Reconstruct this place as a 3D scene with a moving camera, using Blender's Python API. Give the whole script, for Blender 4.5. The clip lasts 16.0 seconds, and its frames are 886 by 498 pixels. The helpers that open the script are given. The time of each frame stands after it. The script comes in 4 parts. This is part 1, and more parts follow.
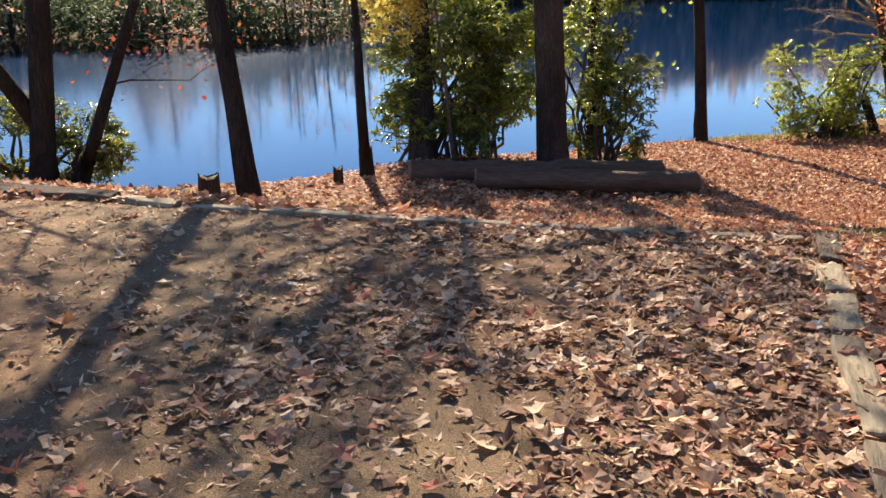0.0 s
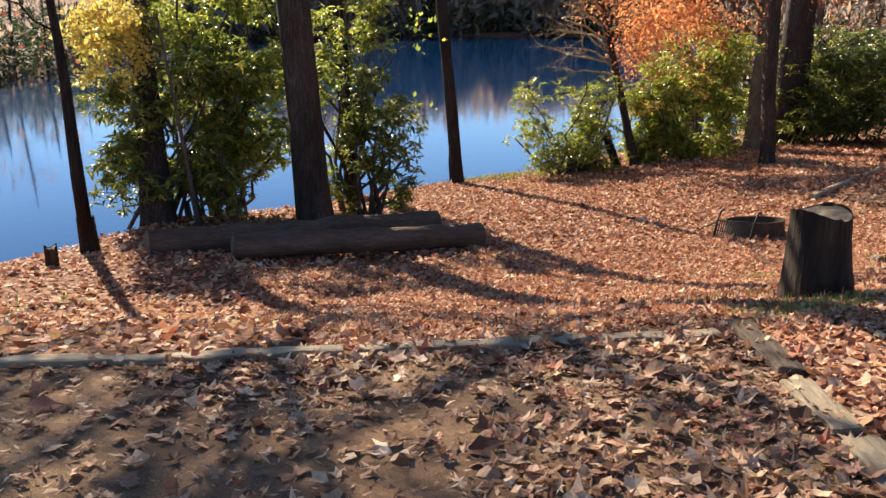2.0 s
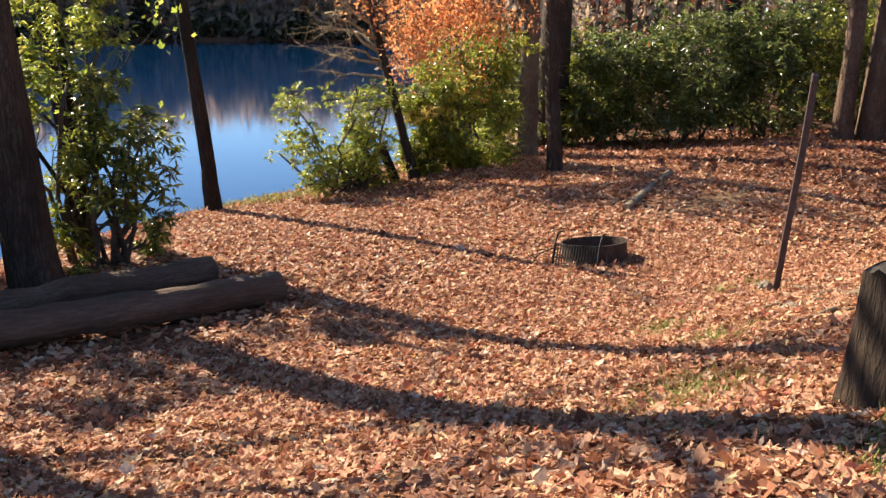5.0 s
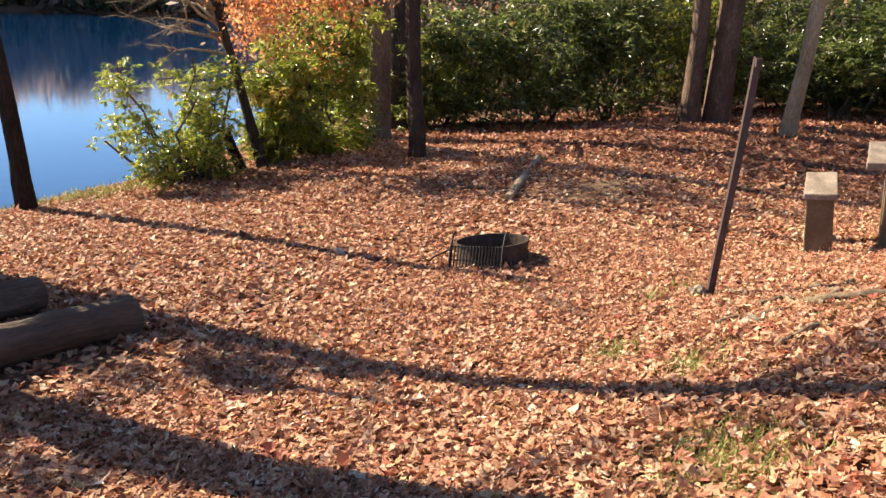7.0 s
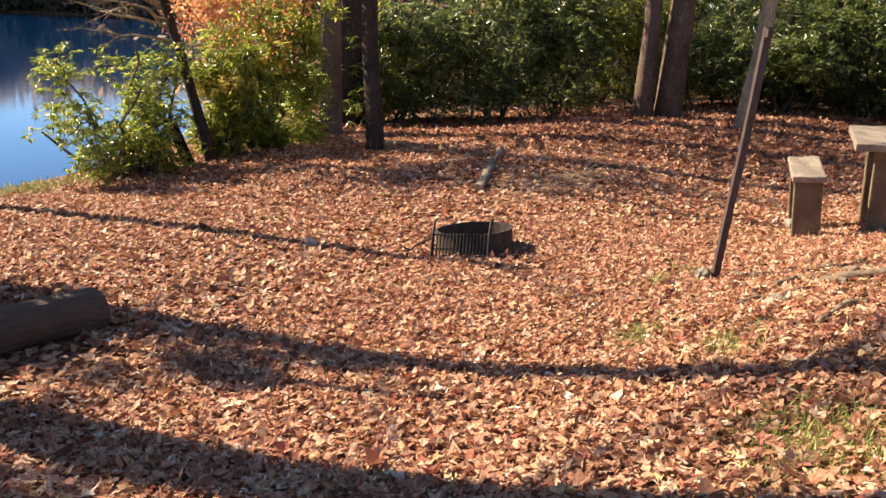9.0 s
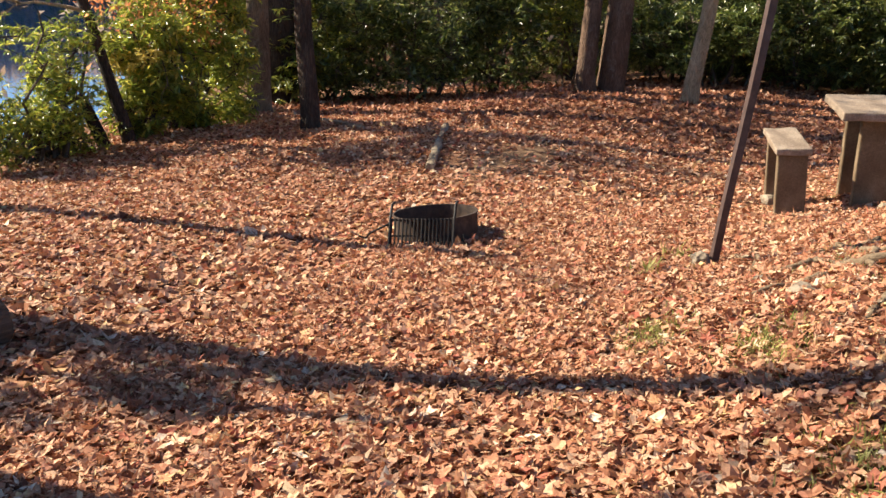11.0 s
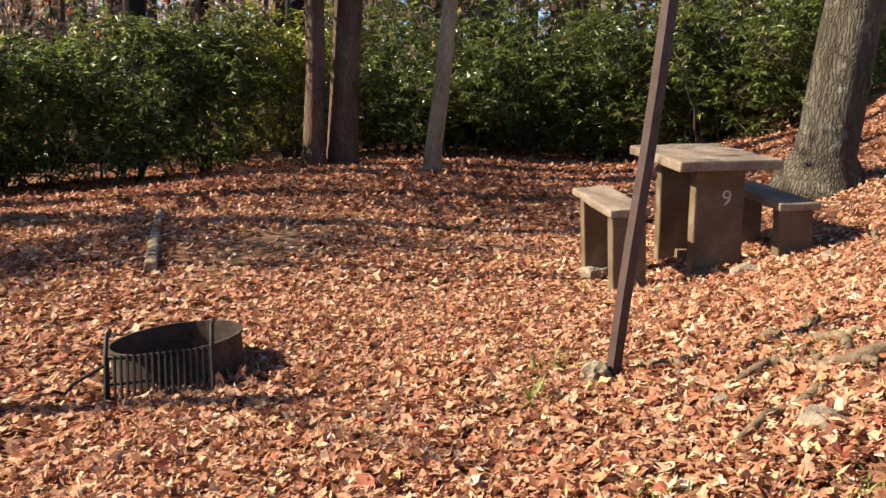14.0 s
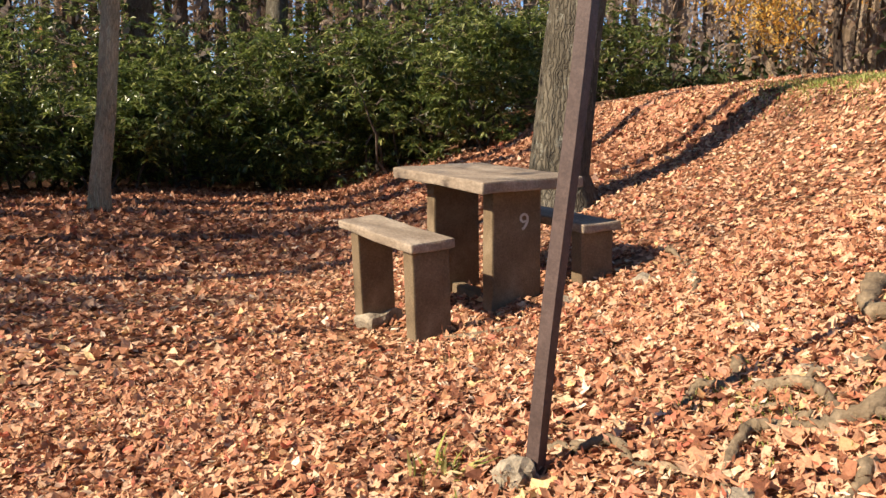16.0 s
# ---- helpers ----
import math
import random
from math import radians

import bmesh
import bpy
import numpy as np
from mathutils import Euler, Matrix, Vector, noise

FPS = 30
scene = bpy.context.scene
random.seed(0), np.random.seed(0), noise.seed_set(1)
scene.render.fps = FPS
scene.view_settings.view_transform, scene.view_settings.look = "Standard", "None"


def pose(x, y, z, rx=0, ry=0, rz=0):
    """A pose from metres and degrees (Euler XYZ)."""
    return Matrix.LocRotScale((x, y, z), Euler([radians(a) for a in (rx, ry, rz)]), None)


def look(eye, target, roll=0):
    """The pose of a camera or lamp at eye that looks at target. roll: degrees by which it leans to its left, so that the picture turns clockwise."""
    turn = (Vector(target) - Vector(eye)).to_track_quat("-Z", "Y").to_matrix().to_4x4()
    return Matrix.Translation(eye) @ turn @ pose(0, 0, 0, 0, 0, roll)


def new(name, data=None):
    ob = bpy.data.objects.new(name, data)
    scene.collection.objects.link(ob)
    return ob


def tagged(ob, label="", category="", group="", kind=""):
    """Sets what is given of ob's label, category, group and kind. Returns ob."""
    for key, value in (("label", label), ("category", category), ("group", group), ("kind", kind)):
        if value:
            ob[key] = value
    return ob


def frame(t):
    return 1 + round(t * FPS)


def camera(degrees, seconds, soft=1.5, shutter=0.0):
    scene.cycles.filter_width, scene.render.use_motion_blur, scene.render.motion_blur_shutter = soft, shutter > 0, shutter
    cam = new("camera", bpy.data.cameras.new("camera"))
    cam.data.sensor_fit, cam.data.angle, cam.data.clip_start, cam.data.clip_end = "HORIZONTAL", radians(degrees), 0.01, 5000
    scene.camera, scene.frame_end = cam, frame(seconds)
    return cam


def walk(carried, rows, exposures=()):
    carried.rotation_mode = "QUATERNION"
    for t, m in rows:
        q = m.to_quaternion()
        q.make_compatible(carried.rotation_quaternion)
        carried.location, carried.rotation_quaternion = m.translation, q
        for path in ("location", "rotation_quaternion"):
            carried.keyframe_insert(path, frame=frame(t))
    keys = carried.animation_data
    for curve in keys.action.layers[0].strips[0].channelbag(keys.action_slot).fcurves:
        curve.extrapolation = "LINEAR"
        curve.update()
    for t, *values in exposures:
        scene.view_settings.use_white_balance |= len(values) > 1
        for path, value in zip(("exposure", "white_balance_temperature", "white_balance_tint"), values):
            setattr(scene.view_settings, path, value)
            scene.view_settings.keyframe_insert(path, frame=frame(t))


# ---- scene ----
cam = camera(55.4, 16.0, shutter=0.0)
METRES, EYE, TILT, LEAN, TURN = 11.0, 1.5, -8.0, 0.0, 0.0
ROWS = [
    (0.0, 0.0, 0.0, 0.0, -0.05, -10.3, 0.25),
    (0.5, -0.0124, 0.0362, 0.0026, -5.77, -10.18, 0.97),
    (1.0, -0.0204, 0.0769, 0.0082, -8.93, -8.93, 1.01),
    (1.5, -0.0253, 0.117, 0.0093, -14.55, -8.7, 2.19),
    (2.0, -0.0258, 0.1588, 0.0135, -18.72, -8.2, 1.97),
    (2.5, -0.0254, 0.1988, 0.0142, -22.55, -7.56, 1.76),
    (3.0, -0.0217, 0.237, 0.0168, -25.93, -7.3, 2.31),
    (3.5, -0.0152, 0.2734, 0.0205, -28.41, -7.48, 2.44),
    (4.0, -0.0083, 0.3103, 0.0224, -32.05, -8.14, 2.38),
    (6.5, 0.0247, 0.4809, 0.0316, -44.91, -9.85, 4.31),
    (7.0, 0.0321, 0.5035, 0.0342, -49.22, -10.86, 3.29),
    (7.5, 0.0302, 0.5168, 0.0342, -51.81, -11.38, 3.06),
    (8.0, 0.0295, 0.5296, 0.0257, -51.65, -10.78, 1.86),
    (10.5, 0.0617, 0.6103, 0.0112, -58.45, -11.64, 4.91),
    (11.0, 0.0795, 0.6257, 0.007, -59.08, -12.4, 3.41),
    (11.5, 0.1, 0.6444, 0.0046, -61.52, -12.21, 5.07),
    (12.0, 0.1229, 0.6615, 0.0016, -64.71, -11.23, 5.15),
    (12.5, 0.1515, 0.6813, -0.0031, -67.46, -10.2, 4.93),
    (13.0, 0.1813, 0.7025, -0.0067, -69.95, -9.64, 4.62),
    (13.5, 0.2126, 0.7235, -0.0083, -73.0, -8.66, 4.17),
    (14.0, 0.2401, 0.7461, -0.0092, -79.26, -8.53, 5.32),
    (14.5, 0.2718, 0.7646, -0.0095, -86.69, -8.4, 5.91),
    (15.0, 0.2991, 0.7859, -0.0108, -93.73, -8.05, 6.91),
    (15.5, 0.3288, 0.8055, -0.013, -98.27, -8.02, 6.88),
    (16.0, 0.358, 0.8246, -0.0117, -103.46, -8.8, 6.04),
]
walk(cam, [(t, pose(0, 0, EYE, TILT, LEAN, TURN) @ pose(METRES * x, METRES * y, METRES * z, 90 + pitch, roll, yaw)) for t, x, y, z, yaw, pitch, roll in ROWS],
     [(0, 1.55), (2, 1.5), (4, 1.5), (7, 1.6), (10, 1.5), (12.5, 1.35), (16, 1.2)])

# ---------------------------------------------------------------- light
world = bpy.data.worlds.new("sky")
scene.world = world
world.use_nodes = True
wn = world.node_tree
sky = wn.nodes.new("ShaderNodeTexSky")
sky.sky_type, sky.sun_disc = "NISHITA", False
sky.sun_elevation, sky.sun_rotation = radians(34), radians(-11)
sky.air_density, sky.dust_density, sky.ozone_density = 0.8, 0.0, 4.5
wn.links.new(sky.outputs[0], wn.nodes["Background"].inputs[0])
wn.nodes["Background"].inputs[1].default_value = 0.08
SUN_WAY = Vector((math.sin(radians(11)) * math.cos(radians(34)), -math.cos(radians(11)) * math.cos(radians(34)), -math.sin(radians(34))))
sun = new("sun", bpy.data.lights.new("sun", "SUN"))
sun.data.energy, sun.data.angle, sun.data.color = 5.0, radians(0.55), (1.0, 0.88, 0.7)
sun.matrix_world = look((0, 60, 40), Vector((0, 60, 40)) + SUN_WAY)

# ---------------------------------------------------------------- materials


def shader(name):
    m = bpy.data.materials.new(name)
    m.use_nodes = True
    t = m.node_tree
    return m, t, t.nodes["Principled BSDF"]


def node(t, kind, **values):
    n = t.nodes.new(kind)
    for k, v in values.items():
        if k in n.inputs:
            n.inputs[k].default_value = v
    return n


def ramp(t, source, stops):
    r = t.nodes.new("ShaderNodeValToRGB")
    e = r.color_ramp.elements
    while len(e) < len(stops):
        e.new(0.5)
    for k, (p, c) in zip(e, stops):
        k.position, k.color = p, (*c, 1)
    t.links.new(source, r.inputs[0])
    return r


def noise_at(t, scale, detail=4.0, rough=0.6, vec=None, stretch=None):
    n = node(t, "ShaderNodeTexNoise", Scale=scale, Detail=detail, Roughness=rough)
    if vec is None:
        vec = t.nodes.new("ShaderNodeTexCoord").outputs["Object"]
    if stretch:
        mp = t.nodes.new("ShaderNodeMapping")
        mp.inputs["Scale"].default_value = stretch
        t.links.new(vec, mp.inputs[0])
        vec = mp.outputs[0]
    t.links.new(vec, n.inputs["Vector"])
    return n


def mix(t, fac, a, b, mode="MIX"):
    n = t.nodes.new("ShaderNodeMix")
    n.data_type, n.blend_type = "RGBA", mode
    for i, v in ((0, fac), (6, a), (7, b)):
        if isinstance(v, (int, float)):
            n.inputs[i].default_value = v
        elif isinstance(v, tuple):
            n.inputs[i].default_value = (*v, 1)
        else:
            t.links.new(v, n.inputs[i])
    return n.outputs[2]


def bump(t, p, height, strength, dist):
    b = node(t, "ShaderNodeBump", Strength=strength, Distance=dist)
    t.links.new(height, b.inputs["Height"])
    t.links.new(b.outputs[0], p.inputs["Normal"])
    return b


def rough_material(name, stops, scale, rough=0.85, bump_scale=60, bump_dist=0.01, stretch=None):
    """Two scales of colour noise and one of relief."""
    m, t, p = shader(name)
    a = noise_at(t, scale, 5, 0.65, stretch=stretch)
    c = ramp(t, a.outputs[0], stops)
    b = noise_at(t, bump_scale, 4, 0.7, stretch=stretch)
    shade = ramp(t, b.outputs[0], [(0.25, (0.45, 0.45, 0.45)), (0.75, (1.25, 1.25, 1.25))])
    col = mix(t, 0.75, c.outputs[0], shade.outputs[0], "MULTIPLY")
    t.links.new(col, p.inputs["Base Color"])
    p.inputs["Roughness"].default_value = rough
    p.inputs["Specular IOR Level"].default_value = 0.25
    bump(t, p, b.outputs[0], 0.9, bump_dist)
    return m


def leaf_material(name, stops, rough, through_leaf, gloss=0.3):
    """Leaves: a colour for each leaf, blotches, and light that passes through the blade."""
    m, t, p = shader(name)
    g = t.nodes.new("ShaderNodeNewGeometry")
    c = ramp(t, g.outputs["Random Per Island"], stops)
    n = noise_at(t, 70, 5, 0.75)
    sh = ramp(t, n.outputs[0], [(0.3, (0.5, 0.47, 0.43)), (0.5, (0.95, 0.93, 0.9)), (0.7, (1.2, 1.18, 1.15))])
    col = mix(t, 0.9, c.outputs[0], sh.outputs[0], "MULTIPLY")
    t.links.new(col, p.inputs["Base Color"])
    p.inputs["Roughness"].default_value = rough
    p.inputs["Specular IOR Level"].default_value = gloss
    tr = t.nodes.new("ShaderNodeBsdfTranslucent")
    t.links.new(col, tr.inputs[0])
    ms = t.nodes.new("ShaderNodeMixShader")
    ms.inputs[0].default_value = through_leaf
    t.links.new(p.outputs[0], ms.inputs[1])
    t.links.new(tr.outputs[0], ms.inputs[2])
    t.links.new(ms.outputs[0], t.nodes["Material Output"].inputs[0])
    return m


def bark_material(name, stops, groove, patch):
    """Furrowed bark: long plates between dark grooves, with paler lichen in patches."""
    m, t, p = shader(name)
    pos = t.nodes.new("ShaderNodeTexCoord").outputs["Object"]
    wob = noise_at(t, 6, 3, 0.6, pos)
    warp = t.nodes.new("ShaderNodeVectorMath")
    warp.operation = "MULTIPLY_ADD"
    warp.inputs[1].default_value = (0.09, 0.09, 0.09)
    t.links.new(wob.outputs["Color"], warp.inputs[0])
    t.links.new(pos, warp.inputs[2])
    mp = t.nodes.new("ShaderNodeMapping")
    mp.inputs["Scale"].default_value = (1, 1, 0.1)
    t.links.new(warp.outputs[0], mp.inputs[0])
    v = node(t, "ShaderNodeTexVoronoi", Scale=groove)
    v.feature = "DISTANCE_TO_EDGE"
    t.links.new(mp.outputs[0], v.inputs["Vector"])
    plates = ramp(t, v.outputs["Distance"], [(0.0, (0.42, 0.42, 0.42)), (0.14, (0.88, 0.88, 0.88)), (0.5, (1.12, 1.12, 1.12))])
    a = noise_at(t, 2.3, 5, 0.65, pos, (1, 1, 0.4))
    c = ramp(t, a.outputs[0], stops)
    g = noise_at(t, 70, 3, 0.7, mp.outputs[0])
    grain = ramp(t, g.outputs[0], [(0.25, (0.55, 0.55, 0.55)), (0.75, (1.25, 1.25, 1.25))])
    col = mix(t, 0.7, c.outputs[0], plates.outputs[0], "MULTIPLY")
    col = mix(t, 0.7, col, grain.outputs[0], "MULTIPLY")
    l = noise_at(t, 5.5, 6, 0.75, pos)
    lich = ramp(t, l.outputs[0], [(0.56, (0, 0, 0)), (0.68, (1, 1, 1))])
    col = mix(t, mix(t, patch, (0, 0, 0), lich.outputs[0]), col, (0.27, 0.26, 0.21))
    t.links.new(col, p.inputs["Base Color"])
    p.inputs["Roughness"].default_value = 0.95
    p.inputs["Specular IOR Level"].default_value = 0.15
    bump(t, p, mix(t, 0.25, plates.outputs[0], g.outputs[0]), 1.0, 0.03)
    return m


BARK = bark_material("grey brown bark", [(0.3, (0.04, 0.028, 0.021)), (0.55, (0.085, 0.062, 0.047)), (0.8, (0.15, 0.115, 0.09))], 26.0, 0.1)
BARK_PALE = bark_material("pale bark", [(0.3, (0.14, 0.096, 0.064)), (0.55, (0.26, 0.19, 0.128)), (0.8, (0.36, 0.285, 0.21))], 36.0, 0.6)
BARK_RED = bark_material("red-brown bark", [(0.3, (0.1, 0.062, 0.042)), (0.55, (0.2, 0.13, 0.09)), (0.8, (0.32, 0.23, 0.17))], 34.0, 0.35)
BARK_LIGHT = bark_material("pale grey-green bark", [(0.3, (0.4, 0.29, 0.165)), (0.55, (0.56, 0.43, 0.265)), (0.8, (0.68, 0.55, 0.38))], 40.0, 0.1)
BARK_OAK = bark_material("grey mottled bark", [(0.3, (0.055, 0.044, 0.03)), (0.55, (0.135, 0.112, 0.08)), (0.8, (0.25, 0.212, 0.16))], 30.0, 0.7)
BARK_DARK = bark_material("dark bark", [(0.3, (0.022, 0.016, 0.013)), (0.6, (0.05, 0.037, 0.029)), (0.85, (0.085, 0.066, 0.052))], 30.0, 0.06)
TWIG = rough_material("twig bark", [(0.3, (0.06, 0.042, 0.03)), (0.8, (0.16, 0.12, 0.09))], 5.0, 0.9, 40, 0.004)
LOG = rough_material("weathered log", [(0.3, (0.062, 0.042, 0.028)), (0.6, (0.15, 0.105, 0.072)), (0.85, (0.31, 0.235, 0.17))], 4.0, 0.95, 40, 0.03, (0.2, 1, 1))
STUMP = rough_material("stump wood", [(0.3, (0.016, 0.01, 0.007)), (0.55, (0.045, 0.029, 0.019)), (0.85, (0.17, 0.115, 0.07))], 5.0, 0.95, 40, 0.03, (1, 1, 0.14))
CUT = rough_material("grey cut wood", [(0.3, (0.09, 0.065, 0.042)), (0.8, (0.28, 0.215, 0.145))], 9.0, 0.9, 60, 0.008)
TIMBER = rough_material("grey timber", [(0.3, (0.2, 0.145, 0.09)), (0.55, (0.42, 0.33, 0.22)), (0.85, (0.62, 0.52, 0.38))], 5.0, 0.92, 45, 0.01, (0.12, 1, 1))
TIMBER_OLD = rough_material("old brown timber", [(0.3, (0.13, 0.095, 0.062)), (0.55, (0.3, 0.235, 0.155)), (0.85, (0.52, 0.43, 0.31))], 6.0, 0.95, 45, 0.014, (0.2, 1, 1))
GRATE = rough_material("blackened steel", [(0.3, (0.012, 0.01, 0.009)), (0.7, (0.035, 0.027, 0.022)), (0.9, (0.07, 0.05, 0.038))], 20.0, 0.6, 120, 0.002)
# Leg colour lowered to deepen its shaded faces; tops keep a paler mix.
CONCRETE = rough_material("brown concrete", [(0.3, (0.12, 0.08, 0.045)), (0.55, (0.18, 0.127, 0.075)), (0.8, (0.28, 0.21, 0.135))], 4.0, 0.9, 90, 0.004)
CONCRETE_TOP = rough_material("pale worn concrete top", [(0.3, (0.16, 0.115, 0.08)), (0.55, (0.28, 0.215, 0.155)), (0.8, (0.45, 0.37, 0.28))], 5.0, 0.85, 80, 0.005, (0.4, 1, 1))
STONE = rough_material("pale stone", [(0.3, (0.2, 0.155, 0.105)), (0.8, (0.45, 0.37, 0.27))], 12.0, 0.9, 60, 0.01)
ROOT = rough_material("root bark", [(0.3, (0.1, 0.068, 0.042)), (0.55, (0.21, 0.15, 0.092)), (0.8, (0.38, 0.285, 0.185))], 10.0, 0.95, 60, 0.01)
IRON = rough_material("rusty steel", [(0.3, (0.03, 0.022, 0.018)), (0.6, (0.08, 0.055, 0.04)), (0.85, (0.16, 0.1, 0.065))], 14.0, 0.7, 120, 0.002)
POLE = rough_material("brown painted steel", [(0.3, (0.05, 0.03, 0.025)), (0.6, (0.09, 0.057, 0.048)), (0.85, (0.15, 0.1, 0.085))], 7.0, 0.6, 90, 0.0015)
PAINT = rough_material("pale paint", [(0.3, (0.45, 0.4, 0.33)), (0.8, (0.62, 0.57, 0.48))], 40.0, 0.8, 120, 0.001)
LITTER = leaf_material("fallen leaves", [(0.0, (0.16, 0.06, 0.034)), (0.18, (0.34, 0.14, 0.072)), (0.38, (0.49, 0.235, 0.13)), (0.58, (0.59, 0.33, 0.195)), (0.76, (0.66, 0.44, 0.285)), (0.87, (0.43, 0.12, 0.072)), (0.95, (0.68, 0.48, 0.23)), (1.0, (0.8, 0.66, 0.52))], 0.7, 0.22, 0.25)
# Browner copy of the litter: the clearing's dappled shade is in its colour.
LITTER_SHADED = leaf_material("shade-browned woodland leaves", [(0.0, (0.12, 0.045, 0.026)), (0.3, (0.27, 0.11, 0.058)), (0.6, (0.42, 0.2, 0.11)), (0.85, (0.54, 0.3, 0.18)), (0.95, (0.36, 0.1, 0.06)), (1.0, (0.7, 0.52, 0.38))], 0.7, 0.2, 0.25)
LITTER_PALE = leaf_material("dry pale leaves", [(0.0, (0.12, 0.052, 0.028)), (0.25, (0.3, 0.145, 0.078)), (0.55, (0.48, 0.285, 0.165)), (0.8, (0.64, 0.45, 0.29)), (0.9, (0.38, 0.1, 0.055)), (1.0, (0.78, 0.62, 0.45))], 0.65, 0.22, 0.3)
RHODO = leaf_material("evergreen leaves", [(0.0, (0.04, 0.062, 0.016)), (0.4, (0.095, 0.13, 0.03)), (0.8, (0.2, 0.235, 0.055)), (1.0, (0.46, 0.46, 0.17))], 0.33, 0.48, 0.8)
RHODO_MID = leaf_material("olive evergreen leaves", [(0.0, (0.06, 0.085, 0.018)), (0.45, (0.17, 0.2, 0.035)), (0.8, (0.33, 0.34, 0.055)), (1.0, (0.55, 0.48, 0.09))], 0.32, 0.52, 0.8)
# Yellow-green leaves, brightened so that sunlight on them is in the colour.
RHODO_SUN = leaf_material("sunlit yellow green leaves", [(0.0, (0.14, 0.19, 0.032)), (0.45, (0.29, 0.35, 0.055)), (0.8, (0.46, 0.48, 0.08)), (1.0, (0.66, 0.54, 0.1))], 0.3, 0.62, 0.9)
YELLOW = leaf_material("yellow autumn leaves", [(0.0, (0.6, 0.44, 0.08)), (0.6, (0.74, 0.6, 0.16)), (1.0, (0.66, 0.6, 0.2))], 0.6, 0.5, 0.2)
ORANGE = leaf_material("orange autumn leaves", [(0.0, (0.62, 0.2, 0.07)), (0.5, (0.75, 0.33, 0.14)), (1.0, (0.8, 0.46, 0.2))], 0.6, 0.6, 0.2)
RUSSET = leaf_material("russet autumn leaves", [(0.0, (0.3, 0.06, 0.03)), (0.6, (0.45, 0.12, 0.06)), (1.0, (0.5, 0.22, 0.1))], 0.6, 0.4, 0.2)
GRASS = leaf_material("short grass", [(0.0, (0.17, 0.2, 0.045)), (0.6, (0.32, 0.34, 0.09)), (1.0, (0.52, 0.47, 0.19))], 0.6, 0.3, 0.2)
FAR_GREEN = leaf_material("far evergreen leaves", [(0.0, (0.035, 0.055, 0.022)), (0.6, (0.075, 0.1, 0.04)), (1.0, (0.14, 0.155, 0.06))], 0.7, 0.35, 0.2)
GOLD = leaf_material("golden autumn leaves", [(0.0, (0.5, 0.25, 0.05)), (0.6, (0.66, 0.38, 0.09)), (1.0, (0.6, 0.45, 0.14))], 0.6, 0.5, 0.2)
FAR_BROWN = leaf_material("far bare twigs", [(0.0, (0.27, 0.21, 0.18)), (0.6, (0.45, 0.36, 0.29)), (0.9, (0.55, 0.38, 0.25)), (1.0, (0.6, 0.32, 0.16))], 0.8, 0.55, 0.1)


def ground_material():
    """Leaf mould under the trees; compacted sandy gravel on the pad above the timbers."""
    m, t, p = shader("forest floor")
    pos = t.nodes.new("ShaderNodeTexCoord").outputs["Object"]
    a = noise_at(t, 2.2, 6, 0.7, pos)
    v = node(t, "ShaderNodeTexVoronoi", Scale=26.0)
    t.links.new(pos, v.inputs["Vector"])
    # Mould colour lowered so gaps between fallen leaves read as shaded.
    leafy = ramp(t, v.outputs["Color"], [(0.0, (0.07, 0.032, 0.02)), (0.45, (0.17, 0.082, 0.045)), (0.75, (0.28, 0.15, 0.085)), (1.0, (0.38, 0.22, 0.13))])
    tint = ramp(t, a.outputs[0], [(0.3, (0.7, 0.66, 0.63)), (0.7, (1.1, 1.06, 1.0))])
    leafy = mix(t, 0.8, leafy.outputs[0], tint.outputs[0], "MULTIPLY")
    g = noise_at(t, 150, 3, 0.75, pos)
    grit = ramp(t, g.outputs[0], [(0.3, (0.075, 0.047, 0.027)), (0.5, (0.175, 0.12, 0.07)), (0.72, (0.38, 0.28, 0.175))])
    dirt = mix(t, 0.8, grit.outputs[0], tint.outputs[0], "MULTIPLY")
    at = t.nodes.new("ShaderNodeAttribute")
    at.attribute_name = "bare"
    col = mix(t, at.outputs["Fac"], leafy, dirt)
    t.links.new(col, p.inputs["Base Color"])
    p.inputs["Roughness"].default_value = 0.95
    p.inputs["Specular IOR Level"].default_value = 0.15
    bump(t, p, g.outputs[0], 0.8, 0.006)
    return m


def water_material():
    """Calm water; a breeze roughens the western arm."""
    m, t, p = shader("lake water")
    p.inputs["Base Color"].default_value = (0.002, 0.022, 0.07, 1)
    p.inputs["IOR"].default_value = 1.33
    pos = t.nodes.new("ShaderNodeTexCoord").outputs["Object"]
    xyz = t.nodes.new("ShaderNodeSeparateXYZ")
    t.links.new(pos, xyz.inputs[0])
    breeze = t.nodes.new("ShaderNodeMapRange")
    for k, v in ((1, -3.0), (2, -10.0), (3, 0.06), (4, 0.15)):
        breeze.inputs[k].default_value = v
    t.links.new(xyz.outputs[0], breeze.inputs[0])
    t.links.new(breeze.outputs[0], p.inputs["Roughness"])
    n = noise_at(t, 3.5, 3, 0.5, pos, (0.5, 1.0, 1.0))
    bump(t, p, n.outputs[0], 0.12, 0.015)
    return m


GROUND, WATER = ground_material(), water_material()

# ---------------------------------------------------------------- ground
LAKE = -2.55


